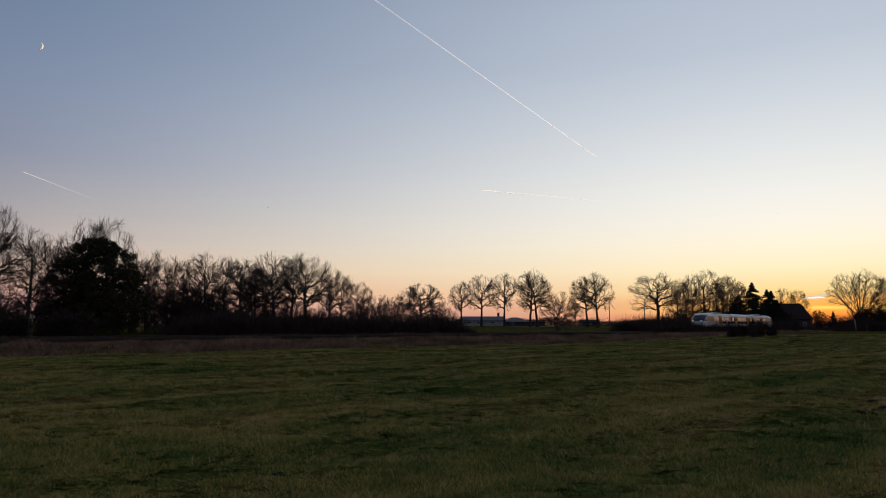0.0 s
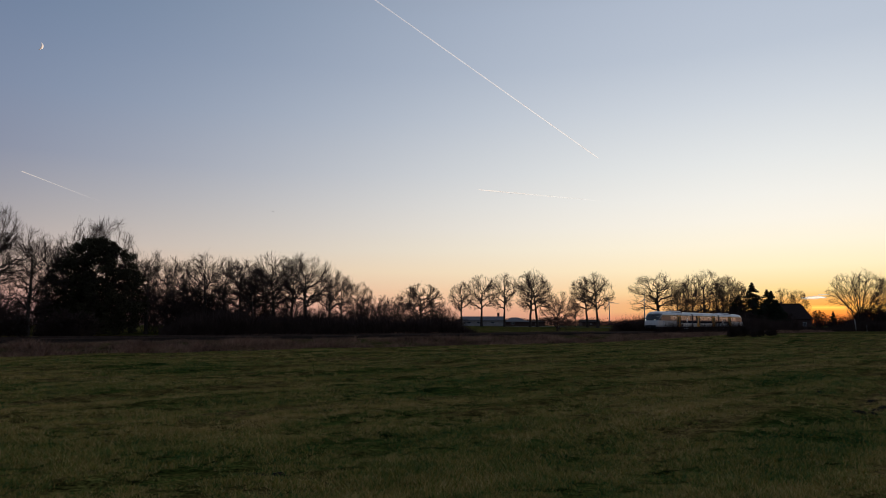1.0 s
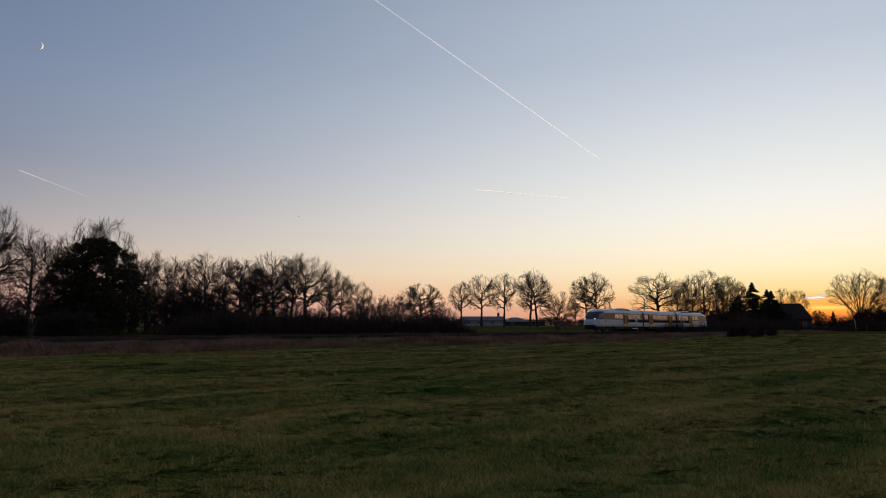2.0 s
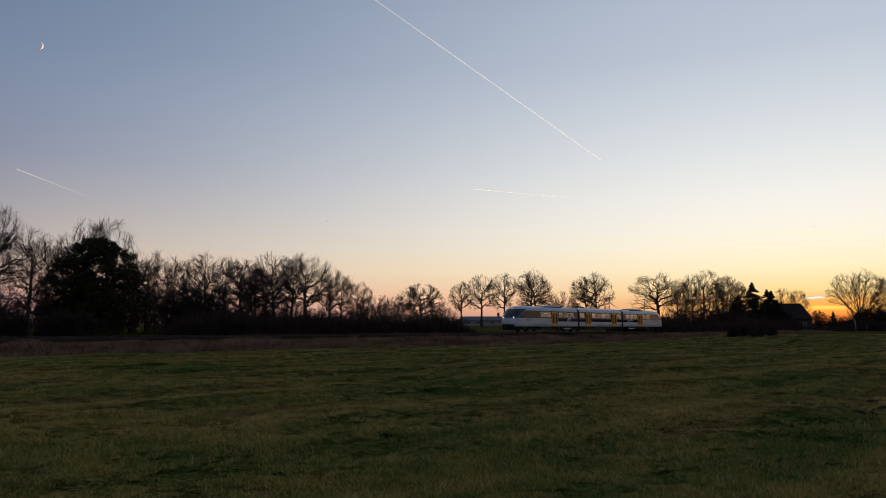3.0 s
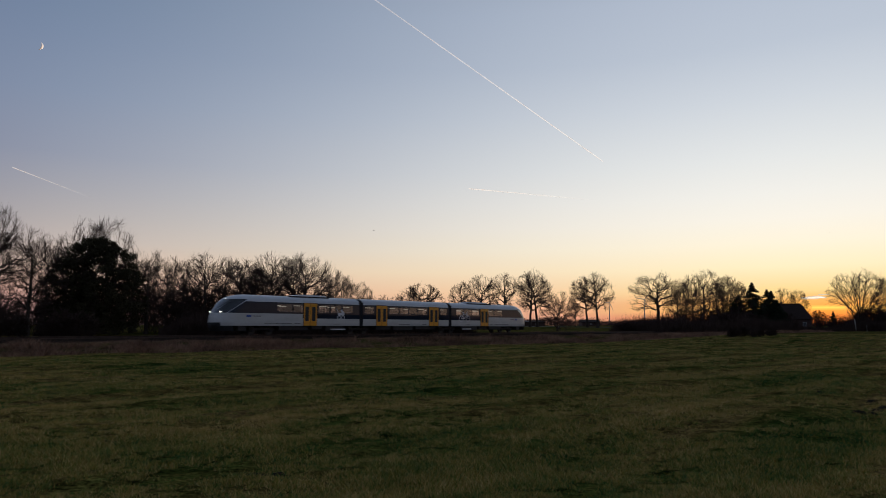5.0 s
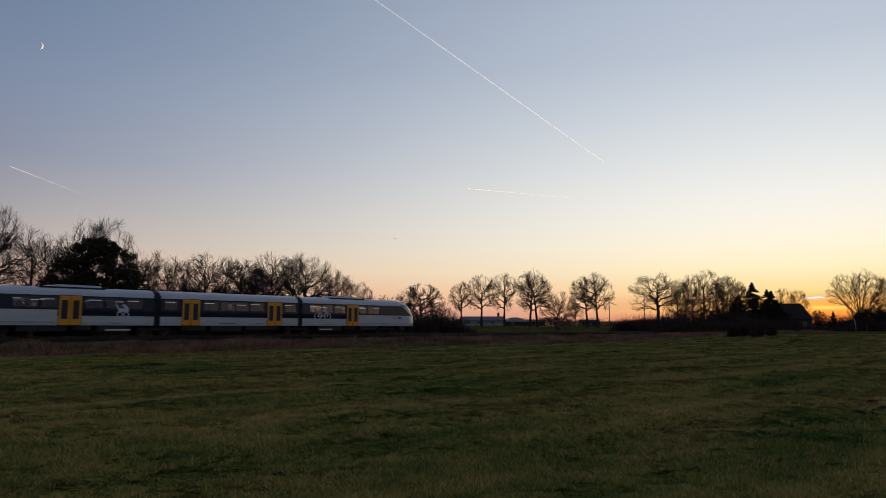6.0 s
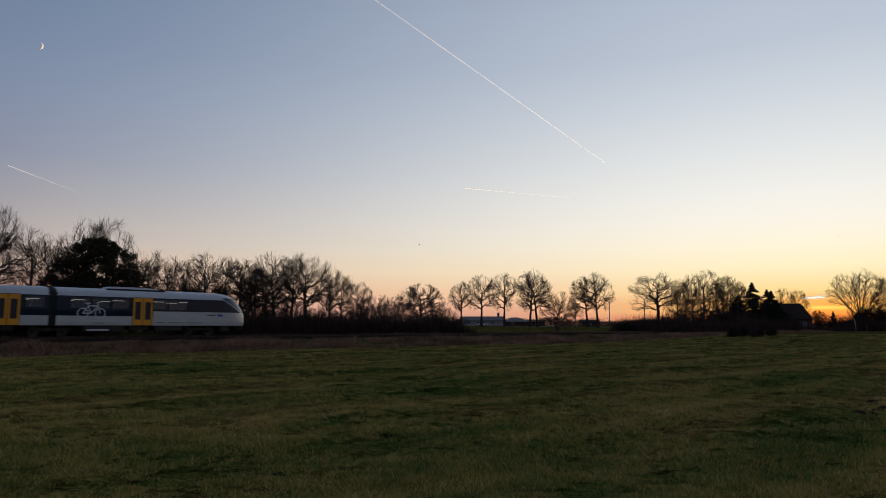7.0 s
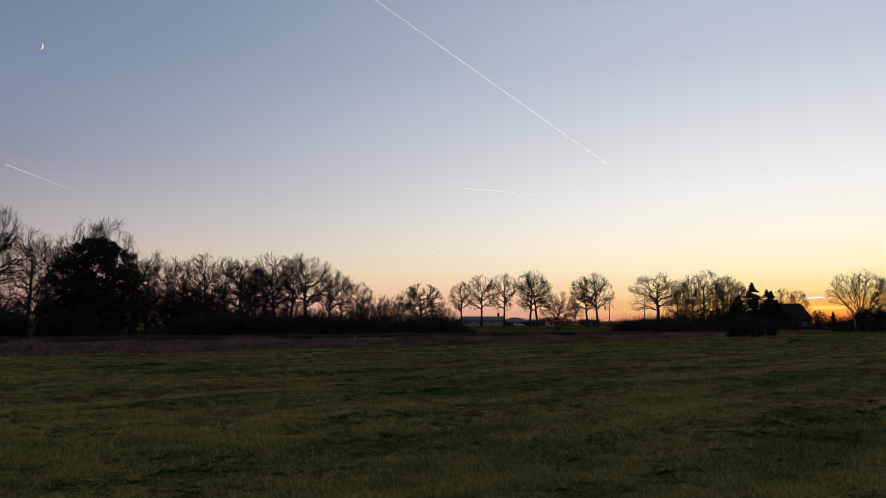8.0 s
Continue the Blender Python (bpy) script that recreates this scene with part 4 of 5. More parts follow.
def loft_end_car(train, side_sign):
    """End car in its own frame: x from the centre of the train outwards, mirrored by side_sign (half a turn)."""
    turn = Matrix.Rotation(0 if side_sign > 0 else math.pi, 4, "Z")
    straight = [18.2, 17.2, 16.6, 15.6, 15.45, 14.35, 12.65, 12.45, 11.15, 10.95, 9.65, 9.45, 8.15, 7.22]
    windows = [(17.2, 16.6), (16.6, 15.6), (15.45, 14.35), (12.45, 11.15), (10.95, 9.65), (9.45, 8.15)]
    low, roof, band, screen, bumper = bmesh.new(), bmesh.new(), bmesh.new(), bmesh.new(), bmesh.new()
    for mirror in (1, -1):
        grid = []
        for k in range(len(SECTION)):
            row = [Vector((HALF - nose_point(k, f)[0], mirror * nose_point(k, f)[1], SECTION[k][0])) for f in nose_turns(SECTION[k][0])]
            row += [Vector((min(x, HALF - SECTION[k][2] - 1.7), mirror * SECTION[k][1], SECTION[k][0])) for x in straight]
            grid.append(row)
        cols = len(grid[0])
        for k in range(len(SECTION) - 1):
            for c in range(cols - 1):
                q = [grid[k][c], grid[k][c + 1], grid[k + 1][c + 1], grid[k + 1][c]]
                x0, x1 = q[0].x, q[1].x
                zlow = SECTION[k][0]
                if zlow >= 3.0:
                    target = screen if (c < POST and zlow < 3.2) else roof
                elif zlow >= 1.95:
                    if c < POST:
                        target = screen
                    elif c < POST + 1:
                        target = roof
                    else:
                        target = band
                        if 2.12 <= zlow < 2.86 and c >= TURNS and any(abs(x0 - a) < 1e-3 and abs(x1 - b) < 1e-3 for a, b in windows):
                            continue
                elif zlow >= 1.53 and x1 < 12.7:
                    target = band
                else:
                    target = bumper if (c < 4 and zlow < 1.1) else low
                vs = []
                for p in q:
                    if not vs or all((p - v.co).length > 1e-5 for v in vs):
                        vs.append(target.verts.new(p))
                if len(vs) >= 3:
                    target.faces.new(vs)
    made = {}
    for nm, bm, mat, lab in (("car_body", low, M_WHITE, "glossy white lower body with a rounded nose"), ("roof", roof, M_ROOF, "pale grey curved roof"),
                             ("window_band", band, M_BAND, "glossy dark window band"), ("windscreen", screen, M_SCREEN, "dark raked windscreen"), ("bumper", bumper, M_RUBBER, "black front bumper panel")):
        bmesh.ops.remove_doubles(bm, verts=bm.verts, dist=1e-4)
        bmesh.ops.recalc_face_normals(bm, faces=bm.faces)
        bm.transform(turn)
        made[nm] = part(nm, bm, mat, train, lab, smooth=nm in ("roof", "windscreen"))
    body = made["car_body"]
    for mirror in (1, -1):
        for a, b in windows:
            bm = bmesh.new()
            vs = [bm.verts.new((x, mirror * (w - 0.004), z)) for x, w, z in ((a - 0.02, 1.455, 2.12), (b + 0.02, 1.455, 2.12), (b + 0.02, 1.43, 2.86), (a - 0.02, 1.43, 2.86))]
            bm.faces.new(vs)
            bm.transform(turn)
            part("window_pane", bm, M_PANE, made["window_band"])
    # floor, ceiling and end wall close the car
    bm = bmesh.new()
    box(bm, 7.22, 20.6, -1.38, 1.38, 0.86, 0.98)
    box(bm, 7.22, 7.28, -1.40, 1.40, 0.98, 3.2)
    bm.transform(turn)
    part("floor", bm, M_UNDER, body)
    bm = bmesh.new()
    box(bm, 7.3, 20.0, -1.24, 1.24, 3.02, 3.06)
    bm.transform(turn)
    part("ceiling_panel", bm, M_INSIDE, body)
    # glowing dashes in place of the bright reflections along the window tops
    for x0 in (8.4, 11.3, 14.5, 16.7):
        for yy in (-1.15, 1.15):
            bm = bmesh.new()
            box(bm, x0, x0 + 0.85, yy - 0.04, yy + 0.04, 2.70, 2.745)
            bm.transform(turn)
            part("glint_strip", bm, M_GLINT, body, "warm glowing dash standing for a reflection in the window top")
    for x in (8.3, 9.2, 10.1, 11.0, 11.9, 15.2, 16.1, 17.0, 18.0):
        for yy in (-1.0, 1.0):
            seat(body, turn, x, yy)
    # nose fittings
    for yy in (-0.86, 0.86):
        bm = bmesh.new()
        cyl(bm, (HALF - 0.40, yy, 2.03), "x", 0.075, 0.22, 14)
        bm.transform(turn)
        part("headlight" if side_sign < 0 else "tail_light", bm, M_LAMP if side_sign < 0 else M_TAIL, body, "lit white headlight" if side_sign < 0 else "unlit red tail light")
    bm = bmesh.new()
    cyl(bm, (HALF - 1.35, 0, 3.24), "x", 0.04, 0.18, 14)
    bm.transform(turn)
    part("top_light", bm, M_LAMP if side_sign < 0 else M_BAND, body, "small lamp above the windscreen")
    bm = bmesh.new()
    for i in range(12):
        a0, a1 = [(-75 + 150 * (i + k) / 12) for k in (0, 1)]
        v = []
        for z, sh in ((0.82, 0.02), (0.36, 0.16)):
            for a in (a0, a1):
                s, w, _ = nose_point(0, radians(abs(a)))
                v.append(bm.verts.new((HALF - s - sh, math.copysign(w - 0.03, a), z)))
        bm.faces.new((v[0], v[1], v[3], v[2]))
    bmesh.ops.solidify(bm, geom=bm.faces[:], thickness=0.05)
    bm.transform(turn)
    part("front_skirt", bm, M_RUBBER, body, "black front skirt")
    bm = bmesh.new()
    box(bm, HALF - 0.6, HALF + 0.12, -0.12, 0.12, 0.62, 0.86, 0.02)
    cyl(bm, (HALF + 0.14, 0, 0.74), "x", 0.17, 0.12, 12)
    bm.transform(turn)
    part("coupler", bm, M_UNDER, body)
    # roof unit with sloping ends
    bm = bmesh.new()
    prof = [(11.0, 3.60), (11.25, 3.84), (13.9, 3.86), (14.6, 3.78), (15.4, 3.62)]
    ring = []
    for x, z in prof:
        ring.append([bm.verts.new((x, y, zz)) for y, zz in ((-0.95, 3.50), (-0.85, z - 0.03), (0, z), (0.85, z - 0.03), (0.95, 3.50))])
    for i in range(len(ring) - 1):
        for k in range(4):
            bm.faces.new((ring[i][k], ring[i + 1][k], ring[i + 1][k + 1], ring[i][k + 1]))
    bm.faces.new(ring[0])
    bm.faces.new(ring[-1][::-1])
    bm.transform(turn)
    unit = part("roof_unit", bm, M_ROOF, train, "grey air-conditioning fairing on the roof")
    # dark box that draws the shading line along the foot of the fairing
    bm = bmesh.new()
    box(bm, 10.9, 15.5, -1.0, 1.0, 3.52, 3.66)
    bm.transform(turn)
    part("shade_strip", bm, M_UNDER, unit, "dark strip for the shading line under the fairing")
    for x in (11.9, 13.0):
        bm = bmesh.new()
        cyl(bm, (x, 0, 3.86), "z", 0.42, 0.06, 20)
        bm.transform(turn)
        part("fan", bm, M_UNDER, unit, "dark round fan grille")
    for x in (10.5, 16.2):
        bm = bmesh.new()
        cyl(bm, (x, 0.3, 3.74), "z", 0.05, 0.26, 8)
        box(bm, x - 0.22, x + 0.22, 0.2, 0.4, 3.62, 3.70, 0.02)
        bm.transform(turn)
        part("roof_aerial", bm, M_UNDER, train)
    # writing under the window line, too small to read
    for mirror in (1, -1):
        bm = bmesh.new()
        box(bm, 20.0, 20.5, mirror * 1.462 - 0.006, mirror * 1.462 + 0.006, 1.60, 1.78)
        bm.transform(turn)
        part("logo_bar", bm, M_BLUE, body, "small blue logo bar")
        bm = bmesh.new()
        box(bm, 19.0, 19.8, mirror * 1.462 - 0.006, mirror * 1.462 + 0.006, 1.66, 1.72)
        bm.transform(turn)
        part("lettering_bar", bm, M_UNDER, body, "thin dark lettering bar")
        for x0, x1, z in ((15.6, 18.6, 1.03), (14.6, 15.3, 1.03), (9.8, 10.6, 0.98)):
            bm = bmesh.new()
            box(bm, x0, x1, mirror * 1.455 - 0.008, mirror * 1.455 + 0.008, z, z + 0.035)
            bm.transform(turn)
            part("panel_gap", bm, M_UNDER, body)
        pictogram(train, turn, mirror, bicycle=side_sign > 0)
    return body


def seat(parent, turn, x, y):
    bm = bmesh.new()
    box(bm, x, x + 0.45, y - 0.33, y + 0.33, 1.30, 1.45, 0.04)
    box(bm, x - 0.06, x + 0.06, y - 0.33, y + 0.33, 1.40, 2.25, 0.04)
    box(bm, x + 0.05, x + 0.35, y - 0.12, y + 0.12, 0.98, 1.30)
    bm.transform(turn)
    part("seat", bm, M_SEAT, parent)


def ring_shape(bm, x, y, z, r, thick):
    n = 22
    a = [bm.verts.new((x + math.cos(2 * math.pi * i / n) * r, y, z + math.sin(2 * math.pi * i / n) * r)) for i in range(n)]
    b = [bm.verts.new((x + math.cos(2 * math.pi * i / n) * (r - thick), y, z + math.sin(2 * math.pi * i / n) * (r - thick))) for i in range(n)]
    for i in range(n):
        bm.faces.new((a[i], a[(i + 1) % n], b[(i + 1) % n], b[i]))


def bar_shape(bm, y, p, q, w):
    d = Vector((q[0] - p[0], 0, q[1] - p[1])).normalized()
    n = Vector((-d.z, 0, d.x)) * w / 2
    a, b = Vector((p[0], y, p[1])), Vector((q[0], y, q[1]))
    bm.faces.new([bm.verts.new(v) for v in (a - n, b - n, b + n, a + n)])


def pictogram(train, turn, mirror, bicycle):
    """White transport sign on the side of the car: a bicycle, or a pram with a handle."""
    bm = bmesh.new()
    y = mirror * 1.474
    x = 9.65
    if bicycle:
        ring_shape(bm, x - 0.62, y, 1.72, 0.40, 0.07)
        ring_shape(bm, x + 0.62, y, 1.72, 0.40, 0.07)
        for p, q in (((x - 0.62, 1.72), (x - 0.25, 2.28)), ((x - 0.25, 2.28), (x + 0.45, 2.28)), ((x + 0.45, 2.28), (x - 0.05, 1.72)), ((x - 0.05, 1.72), (x - 0.62, 1.72)),
                     ((x - 0.05, 1.72), (x - 0.30, 2.45)), ((x + 0.62, 1.72), (x + 0.38, 2.55)), ((x + 0.38, 2.55), (x + 0.62, 2.58)), ((x - 0.48, 2.47), (x - 0.12, 2.47))):
            bar_shape(bm, y, p, q, 0.075)
    else:
        ring_shape(bm, x - 0.22, y, 1.66, 0.22, 0.07)
        ring_shape(bm, x + 0.28, y, 1.66, 0.22, 0.07)
        bar_shape(bm, y, (x - 0.4, 2.0), (x + 0.4, 2.0), 0.26)
        bar_shape(bm, y, (x + 0.35, 2.0), (x + 0.62, 2.55), 0.08)
        bar_shape(bm, y, (x - 0.3, 2.1), (x + 0.05, 2.42), 0.22)
    bm.transform(turn)
    part("pictogram", bm, M_DECAL, train, "white bicycle sign" if bicycle else "white pram sign")


def middle_car(train):
    xs = [6.72, 6.45, 5.25, 5.05, 3.1, 2.95, 1.55, 1.4, 0.07, -0.07, -1.4, -1.55, -2.95, -3.1, -5.05, -5.25, -6.45, -6.72]
    windows = [(6.45, 5.25), (2.95, 1.55), (1.4, 0.07), (-0.07, -1.4), (-1.55, -2.95), (-5.25, -6.45)]
    low, roof, band = bmesh.new(), bmesh.new(), bmesh.new()
    for mirror in (1, -1):
        for k in range(len(SECTION) - 1):
            for c in range(len(xs) - 1):
                a, b = xs[c], xs[c + 1]
                z = SECTION[k][0]
                if 2.12 <= z < 2.86 and (a, b) in windows:
                    continue
                target = roof if z >= 3.0 else (band if z >= 1.53 else low)
                target.faces.new([target.verts.new(p) for p in ((a, mirror * SECTION[k][1], z), (b, mirror * SECTION[k][1], z),
                                                                (b, mirror * SECTION[k + 1][1], SECTION[k + 1][0]), (a, mirror * SECTION[k + 1][1], SECTION[k + 1][0]))])
    made = {}
    for nm, bm, mat, lab in (("car_body", low, M_WHITE, "glossy white lower body of the middle car"), ("roof", roof, M_ROOF, "pale grey curved roof"), ("window_band", band, M_BAND, "glossy dark window band")):
        bmesh.ops.remove_doubles(bm, verts=bm.verts, dist=1e-4)
        bmesh.ops.recalc_face_normals(bm, faces=bm.faces)
        made[nm] = part(nm, bm, mat, train, lab, smooth=nm in ("roof", "windscreen"))
    for mirror in (1, -1):
        for a, b in windows:
            bm = bmesh.new()
            bm.faces.new([bm.verts.new((x, mirror * (w - 0.004), z)) for x, w, z in ((a - 0.02, 1.455, 2.12), (b + 0.02, 1.455, 2.12), (b + 0.02, 1.43, 2.86), (a - 0.02, 1.43, 2.86))])
            part("window_pane", bm, M_PANE, made["window_band"])
        for x0, x1, z in ((-1.5, 0.2, 0.98), (2.2, 2.9, 0.98)):
            block("panel_gap", M_UNDER, made["car_body"], x0, x1, mirror * 1.455 - 0.008, mirror * 1.455 + 0.008, z, z + 0.035)
    bm = bmesh.new()
    box(bm, -6.72, 6.72, -1.38, 1.38, 0.86, 0.98)
    for e in (-6.72, 6.66):
        box(bm, e, e + 0.06, -1.40, 1.40, 0.98, 3.2)
    part("floor", bm, M_UNDER, made["car_body"])
    block("ceiling_panel", M_INSIDE, made["car_body"], -6.6, 6.6, -1.30, 1.30, 3.02, 3.06)
    # the same glowing dashes for window reflections in the middle car
    for x0 in (-6.2, -2.7, 1.8, 5.3):
        for yy in (-1.15, 1.15):
            block("glint_strip", M_GLINT, made["car_body"], x0, x0 + 0.85, yy - 0.04, yy + 0.04, 2.70, 2.745, label="warm glowing dash standing for a reflection in the window top")
    for x in (-6.2, -5.6, -2.6, -1.7, -0.8, 0.4, 1.3, 2.2, 5.4):
        for yy in (-1.0, 1.0):
            seat(made["car_body"], Matrix.Identity(4), x, yy)


def train_door(train, x, mirror):
    """Two-leaf yellow plug door."""
    y = mirror * 1.478
    d = block("door", M_RUBBER, train, x - 0.80, x + 0.80, y - 0.02, y + 0.004, 0.80, 3.02, label="yellow two-leaf sliding door in a black frame")
    for s in (-1, 1):
        bm = bmesh.new()
        a, b = sorted((x + s * 0.02, x + s * 0.77))
        box(bm, a, a + 0.15, y - 0.018, y + mirror * 0.022, 0.84, 2.98)
        box(bm, b - 0.15, b, y - 0.018, y + mirror * 0.022, 0.84, 2.98)
        box(bm, a + 0.15, b - 0.15, y - 0.018, y + mirror * 0.022, 0.84, 1.28)
        box(bm, a + 0.15, b - 0.15, y - 0.018, y + mirror * 0.022, 2.66, 2.98)
        part("door_leaf", bm, M_YELLOW, d, "yellow door leaf")
        block("door_window", M_BAND, d, a + 0.15, b - 0.15, y - 0.01, y + mirror * 0.012, 1.28, 2.66, label="dark door window")


def gangway(train, x):
    bm = bmesh.new()
    rings = []
    for i in range(11):
        xx = x - 0.25 + 0.05 * i
        g = 0.0 if i % 2 else 0.05
        rings.append([bm.verts.new((xx, y, z)) for y, z in ((-1.40 + g, 0.75 + g), (-1.40 + g, 2.95), (-1.18 + g, 3.35 - g), (-0.7, 3.52 - g), (0.7, 3.52 - g), (1.18 - g, 3.35 - g), (1.40 - g, 2.95), (1.40 - g, 0.75 + g))])
    for i in range(10):
        for k in range(8):
            bm.faces.new((rings[i][k], rings[i + 1][k], rings[i + 1][(k + 1) % 8], rings[i][(k + 1) % 8]))
    part("gangway_bellows", bm, M_RUBBER, train, "black folded gangway bellows")


def bogie(train, x):
    bm = bmesh.new()
    for y in (-0.98, 0.98):
        box(bm, x - 1.35, x + 1.35, y - 0.07, y + 0.07, 0.42, 0.60, 0.02)
        for s in (-0.95, 0.95):
            box(bm, x + s - 0.14, x + s + 0.14, y - 0.09, y + 0.09, 0.26, 0.56, 0.02)
    box(bm, x - 0.3, x + 0.3, -0.95, 0.95, 0.45, 0.78)
    b = part("bogie", bm, M_UNDER, train, "dark steel bogie frame")
    for s in (-0.95, 0.95):
        for y in (-0.75, 0.75):
            bm = bmesh.new()
            cyl(bm, (x + s, y, 0.38), "y", 0.38, 0.13, 28)
            cyl(bm, (x + s, y - math.copysign(0.08, y), 0.38), "y", 0.41, 0.03, 28)
            cyl(bm, (x + s, y + math.copysign(0.07, y), 0.38), "y", 0.12, 0.06, 12)
            part("wheel", bm, M_STEEL, b)


def underfloor(train):
    for x0, x1, z0 in ((-21.2, -20.4, 0.35), (-16.9, -13.6, 0.40), (-13.2, -11.9, 0.48), (-11.5, -9.2, 0.36), (-4.8, -2.6, 0.42), (-2.2, 0.8, 0.36), (1.2, 4.6, 0.45), (9.2, 12.2, 0.36), (12.6, 14.1, 0.46), (14.6, 16.9, 0.40), (20.4, 21.2, 0.35)):
        for y0, y1 in ((-1.32, -0.25), (0.25, 1.32)):
            block("equipment_box", M_UNDER, train, x0, x1, y0, y1, z0, 0.84, 0.03)
    for x0, x1 in ((-10.9, -9.0), (9.4, 11.0)):
        for y in (-1.34, 1.34):
            block("fuel_tank", M_DECAL, train, x0, x1, y - 0.05, y + 0.05, 0.42, 0.54, 0.02, label="pale underfloor tank")
    bm = bmesh.new()
    box(bm, -21.8, 21.8, -0.22, 0.22, 0.55, 0.84)
    part("centre_sill", bm, M_UNDER, train)


TRAIN = new("railcar_train")
tagged(TRAIN, "white three-part diesel railcar with yellow doors on the track", "train")
loft_end_car(TRAIN, -1)
middle_car(TRAIN)
loft_end_car(TRAIN, 1)
for mirror in (-1, 1):
    for dx in (-13.5, -4.1, 4.1, 13.5):
        train_door(TRAIN, dx, mirror)
for gx in (-GANG, GANG):
    gangway(TRAIN, gx)
for bx in (-18.6, -GANG, GANG, 18.6):
    bogie(TRAIN, bx)
underfloor(TRAIN)

# ================= village: barns, house, road, car =================
M_WALL = material("pale_plaster", [(0.3, (0.26, 0.24, 0.22)), (0.7, (0.36, 0.34, 0.31))], scale=(0.8, 0.8, 0.8), rough=0.95, fine=0.1, fine_scale=5)
M_BRICK = material("dark_red_brick", [(0.3, (0.045, 0.026, 0.020)), (0.7, (0.085, 0.048, 0.036))], scale=(2, 2, 6), rough=0.9)
M_SHEET = material("fibre_cement_roof", [(0.3, (0.12, 0.11, 0.11)), (0.7, (0.20, 0.19, 0.19))], scale=(3, 0.5, 0.5), rough=0.95, spec=0.1)
M_TILE = material("dark_roof_tiles", [(0.3, (0.022, 0.015, 0.013)), (0.7, (0.045, 0.030, 0.025))], scale=(2, 6, 6), rough=0.95, spec=0.1)
M_DULLPANE = material("window_glass_dark", [(0.3, (0.03, 0.035, 0.04)), (0.7, (0.05, 0.055, 0.06))], rough=0.08)
M_FRAME = material("white_window_frame", [(0.3, (0.55, 0.55, 0.53)), (0.7, (0.68, 0.68, 0.66))], rough=0.5)


def window(parent, x, y, z, w, h):
    f = bmesh.new()
    for a in (x - w / 2, x - 0.03, x + w / 2 - 0.06):
        box(f, a, a + 0.06, y - 0.05, y + 0.03, z, z + h)
    for b in (z, z + h - 0.06):
        box(f, x - w / 2, x + w / 2, y - 0.045, y + 0.03, b, b + 0.06)
    win = part("window", f, M_FRAME, parent)
    block("pane", M_DULLPANE, win, x - w / 2 + 0.03, x + w / 2 - 0.03, y - 0.02, y + 0.02, z + 0.03, z + h - 0.03)


def gabled(name, label, length, depth, eave, ridge, wall_mat, roof_mat, windows, hip=0.0, category="building"):
    """Building with its front along local x at y = 0; the ridge runs along x."""
    ob = new(name)
    tagged(ob, label, category)
    bm = bmesh.new()
    box(bm, 0, length, 0, 0.3, -0.4, eave)
    box(bm, 0, length, depth - 0.3, depth, -0.4, eave)
    for x in (0, length - 0.3):
        p = [(0.3, -0.4), (depth - 0.3, -0.4), (depth - 0.3, eave), (depth / 2, ridge - 0.25 if not hip else eave + 0.1), (0.3, eave)]
        a = [bm.verts.new((x, y, z)) for y, z in p]
        b = [bm.verts.new((x + 0.3, y, z)) for y, z in p]
        bm.faces.new(a)
        bm.faces.new(b[::-1])
        for i in range(5):
            bm.faces.new((a[i], b[i], b[(i + 1) % 5], a[(i + 1) % 5]))
    wall = part("wall", bm, wall_mat, ob)
    bm = bmesh.new()
    o = 0.5
    drop = (ridge - eave) * o / (depth / 2)
    e = [bm.verts.new(v) for v in ((-o, -o, eave - drop), (length + o, -o, eave - drop), (length + o, depth + o, eave - drop), (-o, depth + o, eave - drop), (-o + hip, depth / 2, ridge), (length + o - hip, depth / 2, ridge))]
    bm.faces.new((e[0], e[1], e[5], e[4]))
    bm.faces.new((e[2], e[3], e[4], e[5]))
    if hip:
        bm.faces.new((e[1], e[2], e[5]))
        bm.faces.new((e[3], e[0], e[4]))
    bmesh.ops.recalc_face_normals(bm, faces=bm.faces)
    bmesh.ops.solidify(bm, geom=bm.faces[:], thickness=0.14)
    part("roof", bm, roof_mat, ob)
    for x, z, w, h in windows:
        window(wall, x, -0.01, z, w, h)
    return ob


def chimney(parent, x, y, z0, z1, s=0.7):
    bm = bmesh.new()
    box(bm, x - s / 2, x + s / 2, y - s / 2, y + s / 2, z0, z1)
    box(bm, x - s / 2 - 0.06, x + s / 2 + 0.06, y - s / 2 - 0.06, y + s / 2 + 0.06, z1 - 0.15, z1)
    part("chimney", bm, M_BRICK, parent)


def settle(ob, x, y, turn=0.0):
    ob.matrix_basis = Matrix.Translation((x, y, float(ground_z(x, y)))) @ pose(0, 0, 0, 0, 0, turn)


barn = gabled("barn", "long low pale barn with a grey sheet roof", 17.5, 11, 2.3, 3.9, M_WALL, M_SHEET, [(2.5, 0.8, 1.6, 0.9), (7.0, 0.8, 2.4, 0.9), (12.5, 0.8, 1.6, 0.9)])
settle(barn, 8.4, 286)
hall = gabled("stable", "low brick stable with a dark wide roof", 9.5, 14, 1.9, 3.6, M_BRICK, M_SHEET, [(3, 0.7, 1.4, 0.8)], hip=4.0)
chimney(hall, -2.4, 7, 2.0, 5.6, 0.9)
settle(hall, 26.2, 286)
shed = gabled("long_shed", "long low dark shed behind the road", 11, 9, 1.7, 2.5, M_BRICK, M_TILE, [(2, 0.6, 0.9, 0.6), (7, 0.6, 0.9, 0.6)])
settle(shed, 34, 300)
